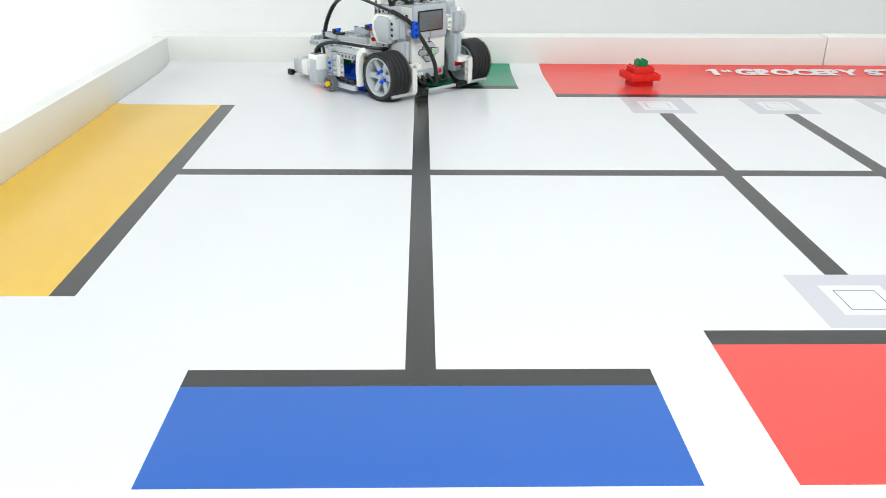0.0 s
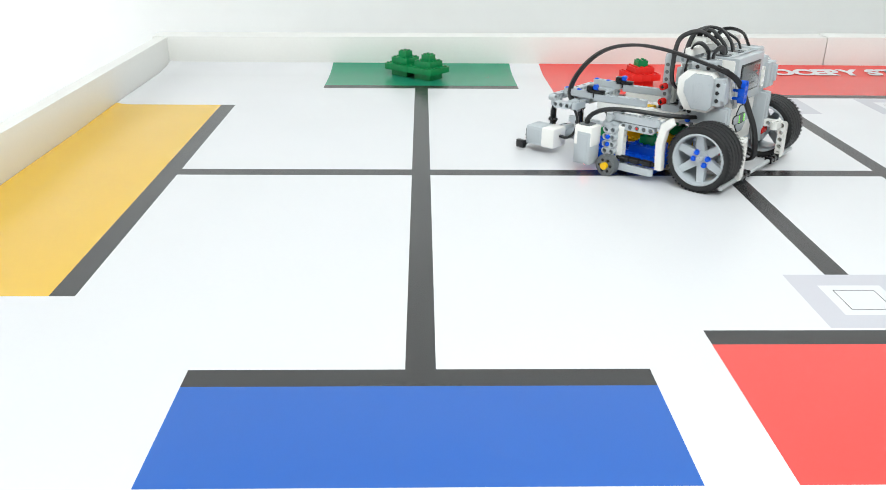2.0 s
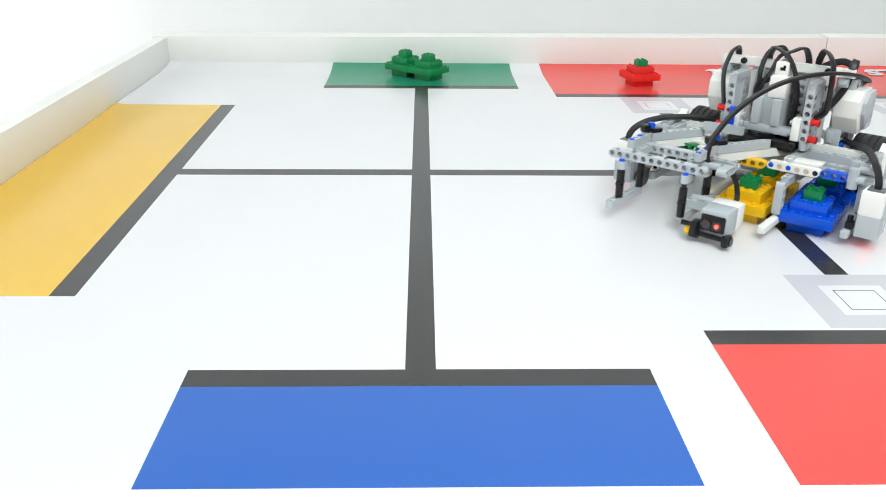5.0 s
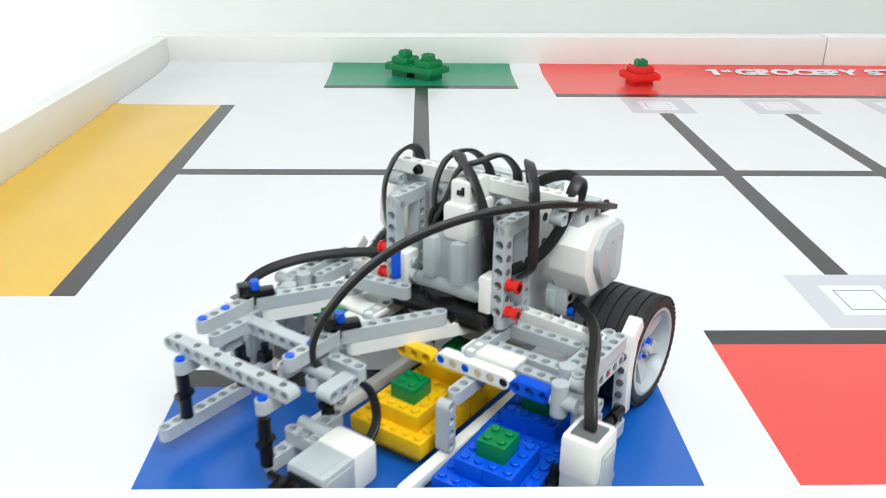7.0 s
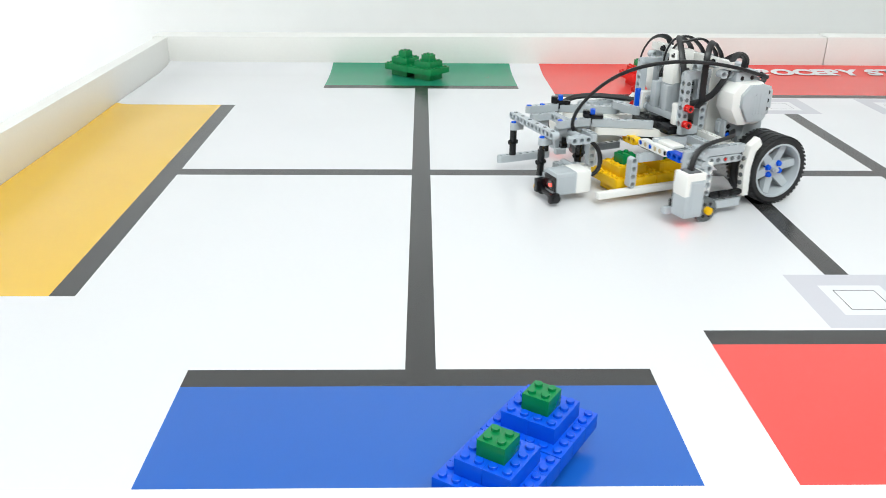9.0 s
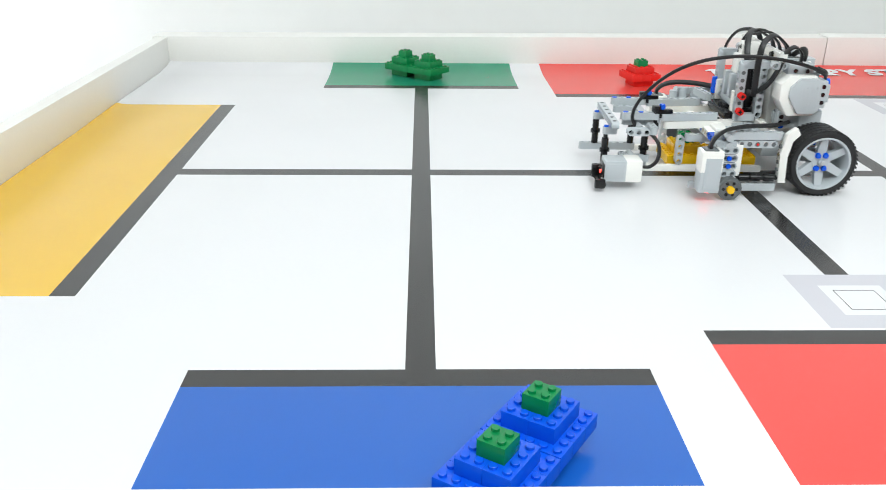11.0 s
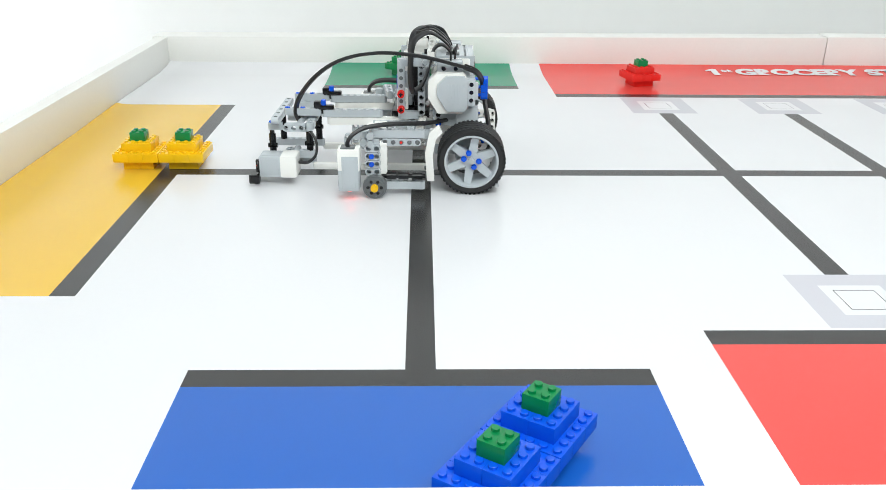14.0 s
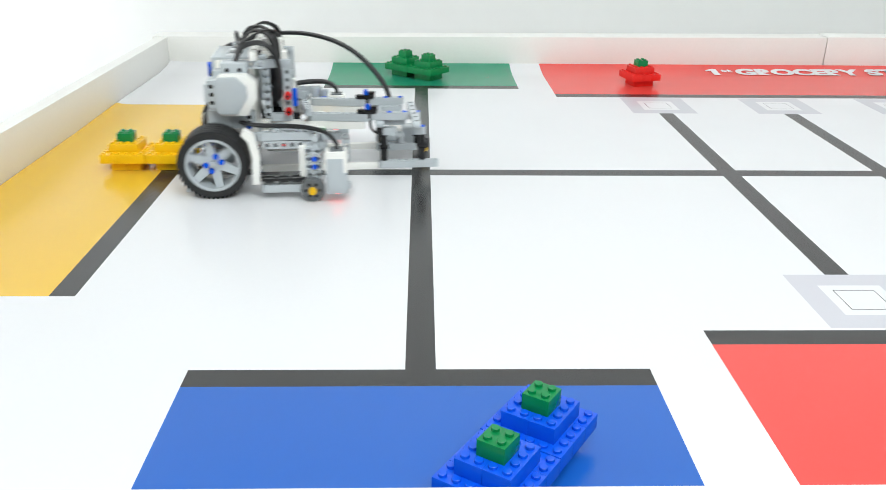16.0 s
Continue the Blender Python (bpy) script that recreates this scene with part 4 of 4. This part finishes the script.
def glide(rows, t):
    """Smooth values between rows, with no overshoot."""
    ts = [r[0] for r in rows]
    i = max(0, min(len(ts) - 2, sum(1 for v in ts if v <= t) - 1))
    h = ts[i + 1] - ts[i]
    u = min(1.0, max(0.0, (t - ts[i]) / h))
    def slope(j, c):
        if j == 0 or j == len(ts) - 1:
            a = (0, 1) if j == 0 else (j - 1, j)
            return (rows[a[1]][c] - rows[a[0]][c]) / (ts[a[1]] - ts[a[0]])
        h0, h1 = ts[j] - ts[j - 1], ts[j + 1] - ts[j]
        d0, d1 = (rows[j][c] - rows[j - 1][c]) / h0, (rows[j + 1][c] - rows[j][c]) / h1
        if d0 * d1 <= 0:
            return 0.0
        w0, w1 = 2 * h1 + h0, h1 + 2 * h0
        return (w0 + w1) / (w0 / d0 + w1 / d1)
    out = []
    for c in range(1, len(rows[0])):
        p0, p1, m0, m1 = rows[i][c], rows[i + 1][c], slope(i, c) * h, slope(i + 1, c) * h
        out.append((2 * u ** 3 - 3 * u * u + 1) * p0 + (u ** 3 - 2 * u * u + u) * m0 + (3 * u * u - 2 * u ** 3) * p1 + (u ** 3 - u * u) * m1)
    return out


def motions():
    way = TO_CROSSING + TO_BLUE + BACK_AGAIN + TO_YELLOW + TURN_ROUND
    times = [i / 15 for i in range(241)]
    state = [glide(way, t) for t in times]
    ground = [pose(x / 1000, y / 1000, 0, 0, 0, h) for x, y, h, _ in state]
    walk(robot, list(zip(times, ground)))
    for wheel, s in zip(wheels, (1, -1)):
        turn, rows = 0.0, []
        for i, t in enumerate(times):
            if i:
                (x0, y0, h0, _), (x1, y1, h1, _) = state[i - 1], state[i]
                a = radians((h0 + h1) / 2)
                run = (x1 - x0) * math.cos(a) + (y1 - y0) * math.sin(a) - s * 83.5 * radians(h1 - h0)
                turn += math.degrees(run / 34.4)
            rows.append((t, pose(0, s * 0.0835, 0.0344, 0, turn, 0)))
        walk(wheel, rows)
    for arm, s in zip(arms, (1, -1)):
        walk(arm, [(t, pose(HINGE / 1000, s * SPLAY / 1000, 0, 0, 0, st[3])) for t, st in zip(times, state)])
    rows, swing = [], []
    for t, st in zip(times, state):
        a = radians(st[3])
        gx, gy = HINGE + REACH * math.cos(a), REACH * math.sin(a)
        rows.append((t, pose(gx / 1000, gy / 1000, 0)))
        swing.append((t, pose(0.008, 0.066, 0, 0, 0, math.degrees(math.atan2(gy + 36 - 66, gx + 25 - 8)))))
    walk(gate, rows)
    walk(arch, swing)

    def carried(items, let_go, rest, pushed=None, slip=()):
        """The items ride in a bay, where they slip by mm forward and sideways, until they are let go, then rest."""
        x, y, h, _ = glide(way, let_go)
        hold = pose(x / 1000, y / 1000, 0, 0, 0, h).inverted()
        for item, m in zip(items, rest):
            inside = hold @ m
            rows = [(t, g @ Matrix.Translation((*[v / 1000 for v in glide(slip, t)], 0)) @ inside) for t, g in zip(times, ground) if t < let_go] + [(let_go, m)]
            if pushed:
                rows += [(pushed[0], m), (pushed[1], Matrix.Translation(pushed[2]) @ m)]
            else:
                rows.append((16.0, m))
            walk(item, rows)
    lift = 0.0004
    carried(blue_items, 6.74, [pose(0.0658, -0.4950, lift, 0, 0, 236.2), pose(0.0389, -0.5358, lift, 0, 0, 236.2)], slip=[(0.0, 18, 0), (2.5, 19, 0), (3.0, 23, 0), (3.4, 18, 0), (4.2, 9, 0), (5.0, 3, 0), (6.74, 0, 0)])
    carried(yellow_items, 13.12, [pose(-0.3080, 0.0240, lift, 0, 0, 180.5), pose(-0.2592, 0.0243, lift, 0, 0, 180.5)], (15.93, 16.0, (-0.0125, -0.004, 0)),
            slip=[(0.0, 4, 0), (2.5, 4, 0), (3.0, 18, 0), (3.5, 8, 2), (4.2, -3, 3), (6.3, 3, 3), (9.2, 2, 3), (10.5, 3, 2), (11.3, 0, 0), (13.12, 0, 0)])


motions()
